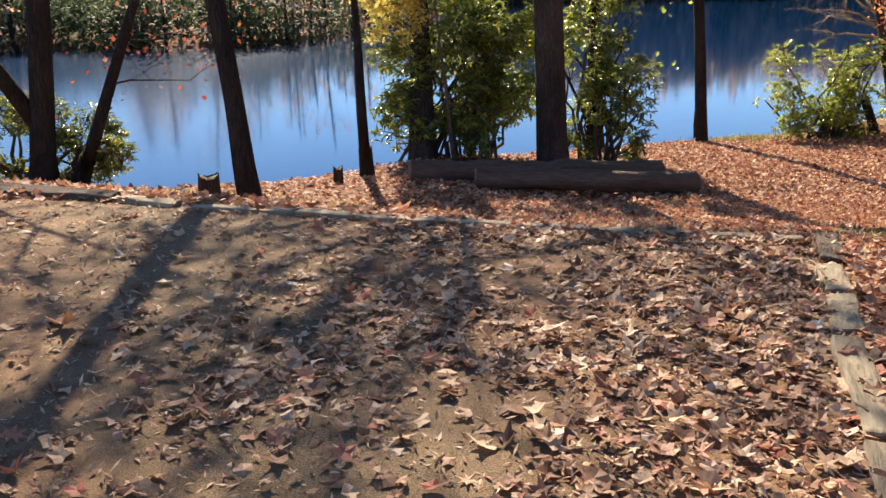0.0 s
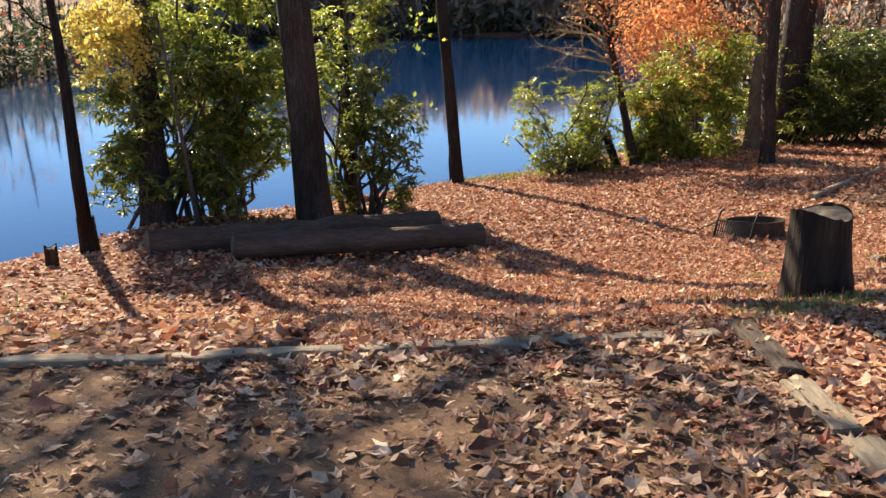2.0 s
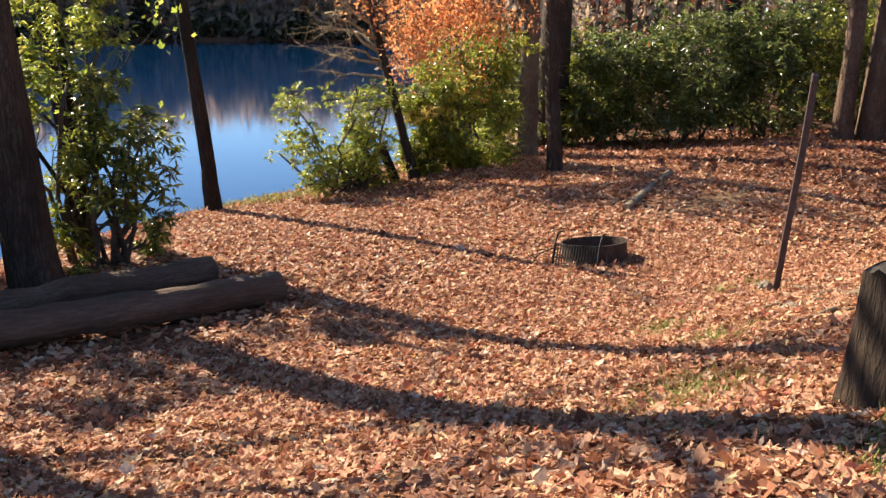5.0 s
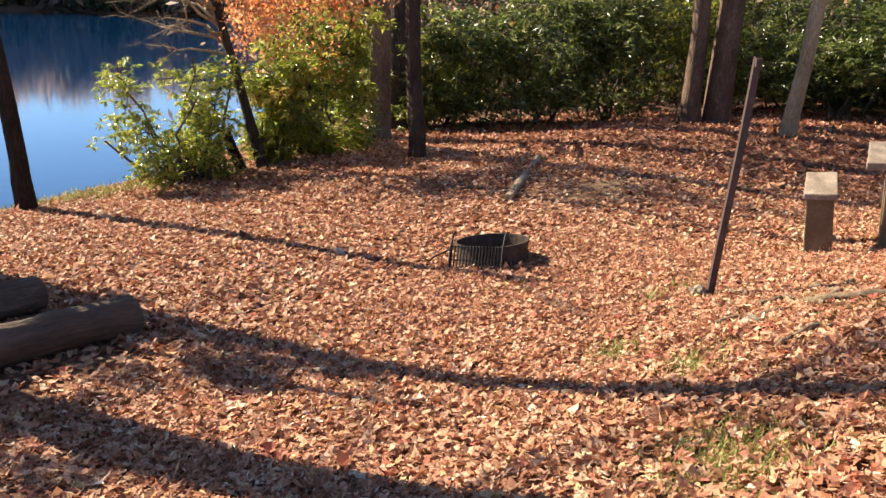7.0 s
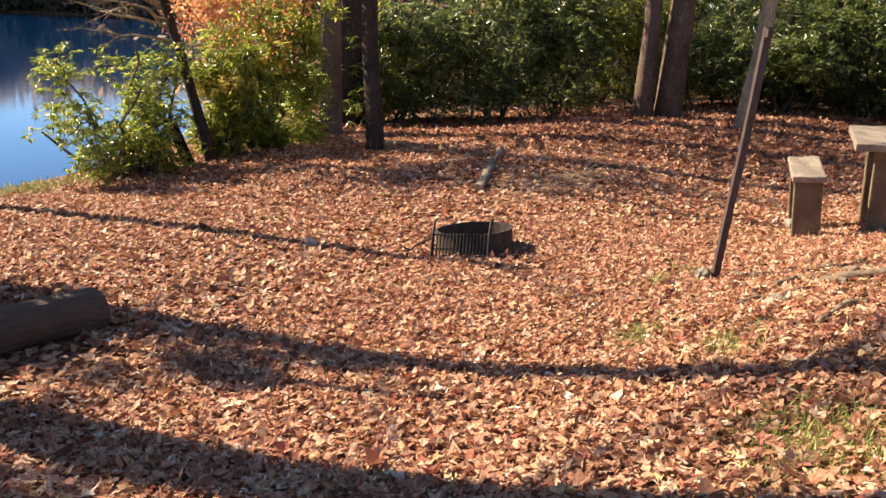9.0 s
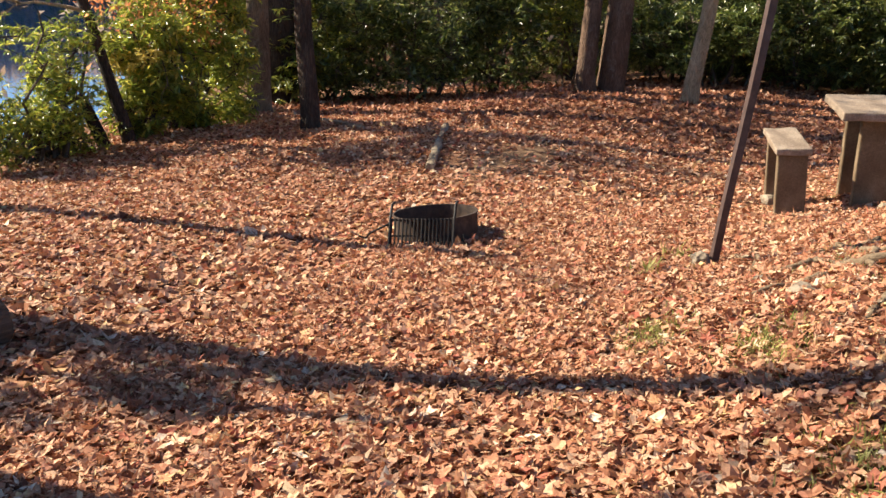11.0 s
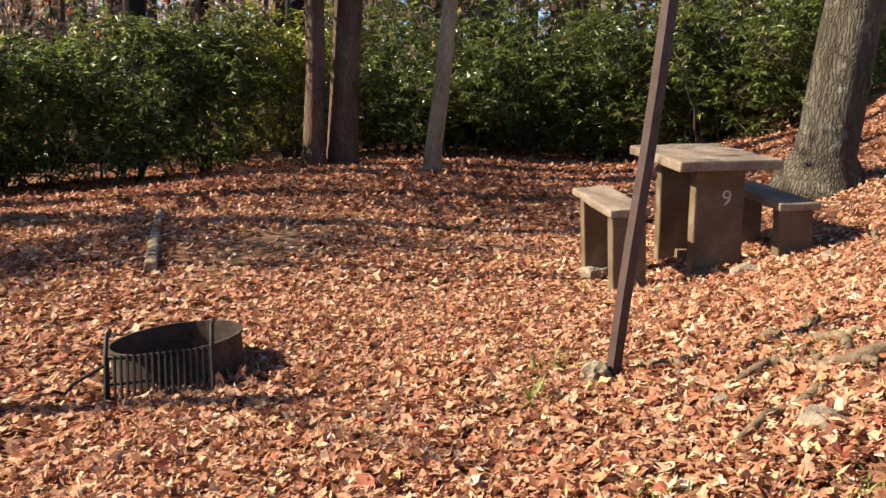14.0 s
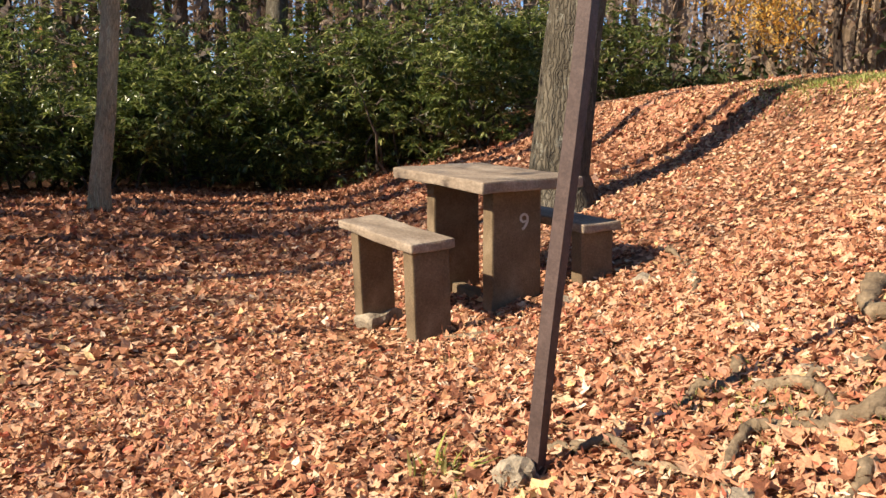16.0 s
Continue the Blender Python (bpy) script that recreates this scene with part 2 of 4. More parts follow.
def curve(v, ks, vs):
    """A smooth curve through a few knots."""
    ks, vs = np.asarray(ks, float), np.asarray(vs, float)
    m, v = np.gradient(vs, ks), np.clip(np.asarray(v, float), ks[0], ks[-1])
    i = np.clip(np.searchsorted(ks, v, side="right") - 1, 0, len(ks) - 2)
    h = ks[i + 1] - ks[i]
    t = (v - ks[i]) / h
    return (2 * t**3 - 3 * t**2 + 1) * vs[i] + (t**3 - 2 * t**2 + t) * h * m[i] + (3 * t**2 - 2 * t**3) * vs[i + 1] + (t**3 - t**2) * h * m[i + 1]


def ease(a, b, v):
    t = np.clip((np.asarray(v, float) - a) / (b - a), 0, 1)
    return t * t * (3 - 2 * t)


def shore(x):
    """y of the near bank's edge."""
    return curve(x, [-60, -14, -6, -3.5, -2, 0, 2, 4, 6, 8.5, 11, 14, 18, 24, 40, 90, 150], [3, 9.6, 10.7, 11.0, 11.9, 14.5, 15.9, 17.3, 18.5, 19.4, 20.2, 21.6, 24.5, 29, 42, 100, 132])


def far_shore(x):
    return curve(x, [-300, -60, -20, -10, -4, 4, 20, 40, 70, 150, 400], [10, 38, 48, 51, 64, 106, 126, 135, 132, 150, 190])


def waves(x, y):
    """Small unevenness of the ground."""
    return 0.5 * np.sin(1.9 * x + 0.7 * y) * np.sin(1.3 * y - 0.5 * x + 1) + 0.3 * np.sin(4.1 * x - 2.3 * y) * np.sin(3.7 * y + 0.9) + 0.2 * np.sin(7.9 * x + 2) * np.sin(8.3 * y + 3.1 * x)


def height(x, y):
    x, y = np.asarray(x, float), np.asarray(y, float)
    s = curve(x, [-12, -4, -2, 0.3, 3.3, 6.2, 9.2, 14, 22], [1.5, 1.2, 0.7, 0.05, -0.45, -0.3, -0.75, -0.9, -0.9])
    v = y - s * (1 - ease(9, 13, y))
    z = curve(v, [-20, 3.4, 4.6, 5.6, 6.3, 7, 8, 9, 10.5, 14, 18, 22, 30], [0.12, 0.03, -0.02, -0.15, -0.36, -0.6, -0.92, -1.14, -1.33, -1.6, -2.0, -2.3, -2.5])
    z = z + 0.13 * (1 - ease(-0.5, 2, x)) * ease(8.5, 11, y)
    z = z + ease(6.5, 11, x) * ease(8, 11, y) * (0.012 * np.clip(y - 9, 0, 20) + 0.22)
    d = np.clip((8 - x) * 0.04 - (y - 5.0), 0, 30)
    z = z + ease(6, 10.5, x) * curve(d, [0, 0.5, 1.1, 1.7, 2.5, 5, 14, 30], [0, 0.1, 0.4, 0.82, 1.03, 1.06, 1.1, 1.5])
    z = z - 0.13 * (1 - ease(11, 14.5, x)) * ease(6, 10.5, x) * ease(1.4, 2.4, d)
    z = z + 0.2 * ease(12, 16.5, x) * ease(6.5, 9, y) * (1 - ease(13.5, 16.5, y))
    z = z + 0.022 * waves(x, y) * (1 - 0.6 * pad(x, y))
    e = y - shore(x)
    b = ease(-0.5, 0.9, e)
    z = z * (1 - b) + b * (LAKE - 0.35) - 0.8 * ease(0.9, 6, e)
    f = y - far_shore(x)
    z = z + ease(-3, 1.5, f) * 1.75 + ease(0, 160, f) * 9
    return z


def edge_y(x):
    """y of the timber edging along the pad's north side."""
    return np.interp(x, [-40, -2.3, -1.7, 0.25, 2.3], [6.2, 5.8, 5.58, 5.24, 4.85])


def pad(x, y):
    x, y = np.asarray(x, float), np.asarray(y, float)
    east = 1.5 + (y - 2.5) * 0.34
    return ease(-0.06, 0.06, edge_y(x) - y) * ease(-0.06, 0.06, east - x)


def ticks(lo, hi, parts):
    out = [lo]
    for end, step in parts:
        while out[-1] < end - 1e-6:
            out.append(min(out[-1] + step, end))
    return np.array(out)


def mesh_object(name, verts, faces, material, parent=None, label="", smooth=False):
    """One mesh from arrays: faces all of one size."""
    me = bpy.data.meshes.new(name)
    verts, faces = np.asarray(verts, np.float32), np.asarray(faces, np.int32)
    k = faces.shape[1]
    me.vertices.add(len(verts))
    me.vertices.foreach_set("co", verts.ravel())
    me.loops.add(faces.size)
    me.loops.foreach_set("vertex_index", faces.ravel())
    me.polygons.add(len(faces))
    me.polygons.foreach_set("loop_start", np.arange(0, faces.size, k, dtype=np.int32))
    me.polygons.foreach_set("use_smooth", np.full(len(faces), smooth))
    me.update(calc_edges=True)
    me.materials.append(material)
    ob = new(name, me)
    if parent:
        ob.parent = parent
        if label:
            ob["label"] = label
    return ob


def part(name, bm, material, parent=None, label="", smooth=False):
    me = bpy.data.meshes.new(name)
    for f in bm.faces:
        f.smooth = smooth
    bm.to_mesh(me)
    bm.free()
    me.materials.append(material)
    ob = new(name, me)
    if parent:
        ob.parent = parent
        if label:
            ob["label"] = label
    return ob


def grid_faces(nx, ny):
    i = np.arange(nx - 1)[None, :] + nx * np.arange(ny - 1)[:, None]
    i = i.ravel()
    return np.stack([i, i + 1, i + nx + 1, i + nx], 1)


gx = ticks(-500, 500, [(-100, 40), (-40, 6), (-8, 2.0), (-4, 0.3), (13, 0.12), (26, 0.3), (60, 3), (140, 8), (500, 40)])
gy = ticks(-300, 700, [(-40, 40), (-4, 3), (-1, 0.5), (14, 0.12), (24, 0.3), (60, 2), (160, 3), (300, 15), (700, 40)])
X, Y = np.meshgrid(gx, gy)
Z = height(X, Y)
ground = mesh_object("ground", np.stack([X.ravel(), Y.ravel(), Z.ravel()], 1), grid_faces(len(gx), len(gy)), GROUND, smooth=True)
tagged(ground, "brown leaf-covered ground sloping down to the lake", "ground", kind="structure")
worn = pad(X, Y) * (0.75 + 0.25 * np.sin(2.1 * X + Y))
for cx, cy, rx, ry, k in ((1.4, 8.0, 0.7, 0.35, 0.8), (0.4, 6.6, 0.6, 0.3, 0.8), (10.5, 11.2, 1.6, 0.5, 0.7), (8.4, 8.3, 0.7, 0.35, 0.6), (6.6, 9.6, 0.7, 0.35, 0.5), (3.2, 9.2, 0.6, 0.3, 0.6)):
    worn = np.maximum(worn, k * np.exp(-(((X - cx) / rx) ** 2 + ((Y - cy) / ry) ** 2)))
attr = ground.data.attributes.new("bare", "FLOAT", "POINT")
attr.data.foreach_set("value", np.clip(worn, 0, 1).ravel().astype(np.float32))

wx, wy = np.array([-500.0, -60, 0, 60, 500]), np.array([-10.0, 20, 60, 120, 400])
WX, WY = np.meshgrid(wx, wy)
water = mesh_object("water", np.stack([WX.ravel(), WY.ravel(), np.full(WX.size, LAKE)], 1), grid_faces(5, 5), WATER)
tagged(water, "calm blue lake reflecting sky and woods", "lake", kind="structure")

# ---------------------------------------------------------------- leaves and wood


def turn_matrices(yaw, tilt, roll):
    """Rotations Rz(yaw) Rx(tilt) Ry(roll), one for each leaf."""
    cz, sz, cx, sx, cy, sy = np.cos(yaw), np.sin(yaw), np.cos(tilt), np.sin(tilt), np.cos(roll), np.sin(roll)
    o = np.zeros_like(cz)
    rz = np.stack([np.stack([cz, -sz, o], -1), np.stack([sz, cz, o], -1), np.stack([o, o, o + 1], -1)], -2)
    rx = np.stack([np.stack([o + 1, o, o], -1), np.stack([o, cx, -sx], -1), np.stack([o, sx, cx], -1)], -2)
    ry = np.stack([np.stack([cy, o, sy], -1), np.stack([o, o + 1, o], -1), np.stack([-sy, o, cy], -1)], -2)
    return rz @ rx @ ry


def lobed(radii, cup):
    """A lobed blade about its middle, stem at -y; unit length about 1."""
    n = len(radii)
    a = np.linspace(-math.pi / 2, 1.5 * math.pi, n, endpoint=False)
    r = np.asarray(radii)
    v = [(0, 0, 0)] + [(r[i] * math.cos(a[i]), r[i] * math.sin(a[i]) * 1.1, cup * r[i] ** 2) for i in range(n)]
    f = [(0, 1 + i, 1 + (i + 1) % n) for i in range(n)]
    return np.array(v), np.array(f)


LEAF_RNG = np.random.default_rng(3)
OAK = lobed([0.5, 0.2, 0.4, 0.18, 0.52, 0.22, 0.48, 0.24, 0.56, 0.22, 0.5, 0.2, 0.42, 0.18], 0.35)
STAR = lobed([0.34, 0.3, 0.5, 0.2, 0.46, 0.24, 0.55, 0.22, 0.5, 0.18, 0.48, 0.28], 0.4)
LOBED = [lobed(np.clip(0.37 + 0.11 * np.cos(np.arange(9) * (2 * math.pi * k / 9)) + LEAF_RNG.normal(0, 0.07, 9), 0.2, 0.56), c) for k, c in ((5, 0.5), (4, 0.8), (3, -0.5), (5, 1.0), (2, 0.9), (4, -0.8))]
MAPLE = LOBED[1]
OVAL = lobed([0.5, 0.3, 0.3, 0.52, 0.26, 0.33], 0.9)
RAGGED = lobed([0.45, 0.28, 0.46, 0.3, 0.5, 0.25, 0.4], -0.8)
BLADE = (np.array([(0, 0, 0), (0.13, 0.35, 0.04), (0, 0.4, -0.02), (-0.13, 0.35, 0.04), (0.1, 0.75, -0.03), (0, 0.8, -0.08), (-0.1, 0.75, -0.03), (0, 1, -0.16)], float),
         np.array([(0, 1, 2), (0, 2, 3), (2, 1, 4), (2, 4, 5), (3, 2, 5), (3, 5, 6), (5, 4, 7), (6, 5, 7)]))
SLIP = (np.array([(0, 0, 0), (0.15, 0.45, 0.03), (-0.15, 0.45, 0.03), (0, 1, -0.12)], float), np.array([(0, 1, 2), (2, 1, 3)]))

FOLD = (np.array([(0, 0, 0), (0.15, 0.42, 0.06), (0, 0.5, -0.03), (-0.15, 0.42, 0.06), (0, 1, -0.14)], float), np.array([(0, 1, 2), (0, 2, 3), (2, 1, 4), (3, 2, 4)]))

CRUMPLE = np.random.default_rng(77)


def scatter(shape, at, size, rot, curl=None):
    """Leaves of one shape at the places: their vertices and faces."""
    tv, tf = shape
    v = np.repeat(tv[None], len(at), 0) * np.asarray(size)[:, None, None]
    if curl is not None:
        v[:, :, 2] *= curl[:, None]
        v[:, :, 0] *= (0.72 + 0.2 * np.abs(curl))[:, None]
        v[:, 1:, 2] += CRUMPLE.normal(0, 0.045, v[:, 1:, 2].shape) * np.asarray(size)[:, None]
    v = np.einsum("nij,nkj->nki", rot, v) + np.asarray(at)[:, None, :]
    f = tf[None] + (np.arange(len(at)) * len(tv))[:, None, None]
    return v.reshape(-1, 3), f.reshape(-1, 3)


def join(batches):
    vs, fs, n = [], [], 0
    for v, f in batches:
        vs.append(v)
        fs.append(np.asarray(f) + n)
        n += len(v)
    return np.concatenate(vs), np.concatenate(fs)


def tube(points, radii, sides=10, rough=0.0, seed=0, flutes=0):
    """A tapered round stem through the points, closed at its ends."""
    rng = np.random.default_rng(seed)
    p, r = np.asarray(points, float), np.asarray(radii, float)
    d = np.gradient(p, axis=0)
    d /= np.linalg.norm(d, axis=1)[:, None] + 1e-9
    ref = np.array([1.0, 0, 0]) if abs(d[0][0]) < 0.8 else np.array([0, 1.0, 0])
    u = np.cross(d, ref)
    u /= np.linalg.norm(u, axis=1)[:, None]
    w = np.cross(d, u)
    a = np.linspace(0, 2 * math.pi, sides, endpoint=False)
    k = 1 + rough * rng.uniform(-1, 1, (len(p), sides))
    if flutes:
        k = k + 0.07 * np.sin(flutes * a + rng.uniform(0, 6))[None, :] * np.linspace(1.6, 0.3, len(p))[:, None]
    rr = r[:, None] * k
    v = p[:, None] + rr[..., None] * (np.cos(a)[None, :, None] * u[:, None] + np.sin(a)[None, :, None] * w[:, None])
    v = np.concatenate([v.reshape(-1, 3), p[:1], p[-1:]])
    f = []
    for i in range(len(p) - 1):
        for j in range(sides):
            b, c = i * sides + j, i * sides + (j + 1) % sides
            f += [(b, c, c + sides), (b, c + sides, b + sides)]
    n = len(p) * sides
    for j in range(sides):
        f.append((n, (j + 1) % sides, j))
        f.append((n + 1, n - sides + j, n - sides + (j + 1) % sides))
    return v, np.array(f)


def bent(a, b, steps, sag, rng, wobble=0.03):
    """A slightly crooked line from a to b."""
    a, b = np.asarray(a, float), np.asarray(b, float)
    t = np.linspace(0, 1, steps)[:, None]
    p = a + (b - a) * t
    n = np.linalg.norm(b - a)
    p += np.sin(t * math.pi) * np.array([0, 0, sag]) * n
    j = rng.normal(0, wobble * n, (steps, 3)) * np.sin(t * math.pi)
    return p + j


def grow(rng, start, way, length, radius, depth, out, tips):
    """A limb with its twigs: tubes to out, twig ends to tips."""
    way = np.asarray(way, float) / np.linalg.norm(way)
    end = np.asarray(start) + way * length
    pts = bent(start, end, 5, 0.04, rng, 0.04)
    out.append((pts, np.linspace(radius, radius * 0.35, 5)))
    if depth == 0:
        tips.append((pts[-1], way))
        tips.append((pts[2], way))
        return
    for k in range(rng.integers(3, 5)):
        i = int(rng.integers(1, 5))
        w = way + rng.normal(0, 0.55, 3) + np.array([0, 0, 0.12])
        grow(rng, pts[i], w, length * rng.uniform(0.42, 0.65), radius * 0.45, depth - 1, out, tips)


def tree(name, label, x, y, top, r0, r1, seed, bark, limbs=(), leaves=None, leaf_n=0, leaf_size=0.09, flare=1.35, pieces=9, twig_depth=2, sides=14, spread=0.45, sink=0.08, outer=0.0, limb_bark=None):
    """A tree standing at (x, y): top is its trunk's upper end relative to the base.
    limbs: (how far up the trunk, heading in degrees, rise, length, radius)."""
    rng = np.random.default_rng(seed)
    root = tagged(new(name), label, "tree")
    root.location = (x, y, float(height(x, y)) - sink)
    t = np.linspace(0, 1, pieces)
    pts = t[:, None] * np.asarray(top, float)
    sway = rng.normal(0, 0.004 * top[2], (2, 2))
    pts[:, :2] += np.sin(t * math.pi)[:, None] * sway[0] + np.sin(2.6 * t * math.pi)[:, None] * sway[1] * 0.6
    rad = r0 + (r1 - r0) * t
    low = (np.asarray(top, float) / np.linalg.norm(top))[None] * np.array([[0], [0.2], [0.5]])
    pts2 = np.concatenate([low, pts[1:]])
    rad2 = np.concatenate([[r0 * flare * 1.12, r0 * flare, r0 * 1.08], rad[1:]])
    v, f = tube(pts2, rad2, sides, 0.05, seed, flutes=5)
    mesh_object("trunk", v, f, bark, root, smooth=True)
    tips = []
    for up, heading, rise, length, radius in limbs:
        i = up * (pieces - 1)
        b = pts[int(i)] + (pts[min(int(i) + 1, pieces - 1)] - pts[int(i)]) * (i - int(i))
        h = radians(heading)
        out = []
        grow(rng, b, (math.cos(h), math.sin(h), rise), length, radius, twig_depth, out, tips)
        batches = [tube(p, q, 6 if q[0] > 0.02 else 4) for p, q in out]
        v, f = join(batches)
        mesh_object("limb", v, f, limb_bark or bark, root, smooth=True)
    tips = [q for q in tips if math.hypot(q[0][0], q[0][1]) > outer]
    if leaves and tips and leaf_n:
        k = rng.integers(0, len(tips), leaf_n)
        at = np.array([tips[i][0] for i in k]) + rng.normal(0, spread, (leaf_n, 3))
        rot = turn_matrices(rng.uniform(0, 6.28, leaf_n), rng.normal(-0.5, 0.7, leaf_n), rng.normal(0, 0.6, leaf_n))
        v, f = scatter(OVAL if leaf_n > 2500 else MAPLE, at, rng.uniform(0.7, 1.3, leaf_n) * leaf_size, rot, rng.uniform(-1, 1, leaf_n))
        crown = mesh_object("crown", v, f, leaves, root)
        crown["kind"] = "stuff"
    return root


def shrub(name, label, x, y, rx, ry, tall, seed, n, leaf=RHODO, leaf_size=0.15, lumps=7, stems=9, z=None, bare=0.12, category="shrub"):
    """A broad-leaved evergreen: crooked stems, and whorls of long leaves at the ends of its twigs."""
    rng = np.random.default_rng(seed)
    root = tagged(new(name), label, category)
    root.location = (x, y, (float(height(x, y)) if z is None else z) - 0.05)
    c = np.stack([rng.uniform(-0.75, 0.75, lumps) * rx, rng.uniform(-0.75, 0.75, lumps) * ry, rng.uniform(0.08, 0.88, lumps) * tall], 1)
    c[:, 2] *= 1 - 0.35 * ((c[:, 0] / rx) ** 2 + (c[:, 1] / ry) ** 2)
    size = rng.uniform(0.3, 0.58, lumps) * min(rx, ry, tall * 0.6) * (1.0 if lumps < 24 else 0.8)
    whorls = max(8, n // 9)
    k = rng.integers(0, lumps, whorls)
    d = rng.normal(0, 1, (whorls, 3))
    d /= np.linalg.norm(d, axis=1)[:, None]
    w = c[k] + d * (size[k] * rng.uniform(0.45, 1.12, whorls))[:, None] * [1.15, 1.15, 0.95]
    w[:, 2] = np.maximum(w[:, 2], bare * rng.uniform(0.3, 1, whorls))
    batches = []
    for i in range(stems):
        b = np.array([rng.normal(0, 0.16) * rx, rng.normal(0, 0.16) * ry, 0])
        e = c[i % lumps] + rng.normal(0, 0.1, 3)
        batches.append(tube(bent(b, e, 6, 0.05, rng, 0.05), np.linspace(0.032, 0.012, 6), 6))
    for i in range(0, whorls, 4):
        batches.append(tube(np.stack([c[k[i]], (c[k[i]] + w[i]) / 2 + rng.normal(0, 0.04, 3), w[i]]), [0.012, 0.008, 0.005], 3))
    v, f = join(batches)
    mesh_object("stem", v, f, TWIG, root)["kind"] = "stuff"
    at = np.repeat(w, 9, 0) + rng.normal(0, 0.012, (whorls * 9, 3))
    m = len(at)
    yaw = np.tile(np.arange(9) * 0.698, whorls) + np.repeat(rng.uniform(0, 6.28, whorls), 9) + rng.normal(0, 0.15, m)
    rot = turn_matrices(yaw, np.repeat(rng.normal(0.0, 0.3, whorls), 9) + rng.normal(-0.15, 0.35, m), rng.normal(0, 0.35, m))
    v, f = scatter(BLADE if leaf_size > 0.1 and n < 9000 else FOLD, at, rng.uniform(0.65, 1.2, m) * leaf_size, rot)
    crown = mesh_object("foliage", v, f, leaf, root)
    crown["kind"] = "stuff"
    return root


# ---------------------------------------------------------------- trees by the lake
tree("slim_tree", "slim dark tree leaning over the lake bank", -1.85, 7.95, (-1.15, 0.5, 9), 0.1, 0.06, 11, BARK_DARK, [(0.62, 100, 0.6, 2.6, 0.04), (0.75, 250, 0.5, 2.6, 0.04), (0.9, 20, 0.7, 2.4, 0.03)], flare=1.2)
tree("forked_tree", "dark forked tree at the lake edge", -4.72, 9.7, (0.75, 0.5, 10), 0.13, 0.08, 12, BARK_DARK, [(0.08, 195, 1.9, 6.0, 0.1), (0.5, 60, 0.7, 2.5, 0.05), (0.7, 280, 0.6, 2.5, 0.05)], flare=1.25)
tree("leaning_tree", "thin dark tree leaning beside a forked tree", -4.38, 9.75, (1.25, 0.5, 3.3), 0.085, 0.04, 13, BARK_DARK, [(0.4, 15, 0.02, 0.9, 0.012), (0.55, 25, 0.05, 1.0, 0.013), (0.7, 10, 0.05, 0.9, 0.012), (0.9, 30, 0.15, 1.0, 0.012)], RUSSET, 200, 0.07, spread=0.25, flare=1.2)
tree("slim_tree", "slim dark tree on the lake bank", -1.08, 11.9, (-0.22, 0.12, 3.9), 0.085, 0.03, 14, BARK_DARK, [(0.65, 150, 0.4, 1.2, 0.02), (0.8, 200, 0.4, 1.2, 0.02)], RUSSET, 160, 0.07, flare=1.2)
# Unseen upper crowns of the next two trees, added to dapple the pad.
tree("large_tree", "large dark tree behind two logs", 1.77, 13.3, (-0.75, 0.6, 15), 0.235, 0.17, 15, BARK, [(0.4, 200, 0.4, 3.4, 0.07), (0.44, 340, 0.4, 3.4, 0.07), (0.48, 150, 0.4, 3.2, 0.06), (0.53, 20, 0.4, 3.2, 0.06), (0.6, 270, 0.5, 3.0, 0.06), (0.8, 80, 0.6, 4, 0.07)], RUSSET, 2400, 0.12, twig_depth=3, spread=0.3, flare=1.15)
tree("tall_tree", "tall brown tree standing inside a shrub", -0.33, 13.75, (-0.1, 0.3, 6.6), 0.21, 0.09, 16, BARK, [(0.62, 30, 0.8, 4, 0.07), (0.68, 190, 0.7, 3.5, 0.07), (0.75, 330, 0.7, 3.5, 0.06), (0.82, 240, 0.7, 4, 0.07), (0.88, 120, 0.8, 4, 0.06), (0.94, 200, 0.9, 4, 0.06), (0.98, 300, 1.2, 4, 0.06), (0.99, 60, 1.2, 4, 0.06), (0.8, 180, 0.5, 4.5, 0.06), (0.9, 0, 0.6, 4.5, 0.06), (0.95, 210, 0.6, 4.8, 0.06), (0.86, 150, 0.5, 4.5, 0.06)], RUSSET, 7000, 0.12, twig_depth=3, spread=0.3, flare=1.2)
tree("sapling", "young tree with bright yellow leaves beside a shrub", 0.2, 13.3, (-0.35, -0.15, 2.85), 0.035, 0.015, 32, TWIG, [(0.78, 178, 0.05, 0.7, 0.01), (0.86, 190, 0.08, 0.8, 0.01), (0.93, 168, 0.1, 0.8, 0.01), (0.98, 182, 0.12, 0.75, 0.01)], YELLOW, 2000, 0.07, spread=0.08, twig_depth=1, flare=1.1)
tree("slim_tree", "slim dark tree behind evergreen shrubs", 3.0, 16.2, (-0.85, 0.2, 11), 0.13, 0.09, 17, BARK_DARK, [(0.35, 30, 0.6, 1.6, 0.025), (0.5, 200, 0.6, 1.6, 0.025)], flare=1.2)
tree("thin_tree", "thin forked stem among evergreen shrubs", 2.6, 14.3, (-0.2, 0.3, 5), 0.055, 0.03, 33, BARK_DARK, [(0.06, 150, 2.2, 2.4, 0.035), (0.2, 40, 1.4, 1.8, 0.025)], RHODO_SUN, 200, 0.1, flare=1.2, spread=0.15)
tree("slim_tree", "slim dark tree at the water's edge", 5.42, 17.45, (-0.62, 0.2, 6.5), 0.125, 0.08, 18, BARK_DARK, [(0.9, 60, 0.8, 1.5, 0.03), (0.95, 200, 0.8, 1.5, 0.03)], flare=1.15)
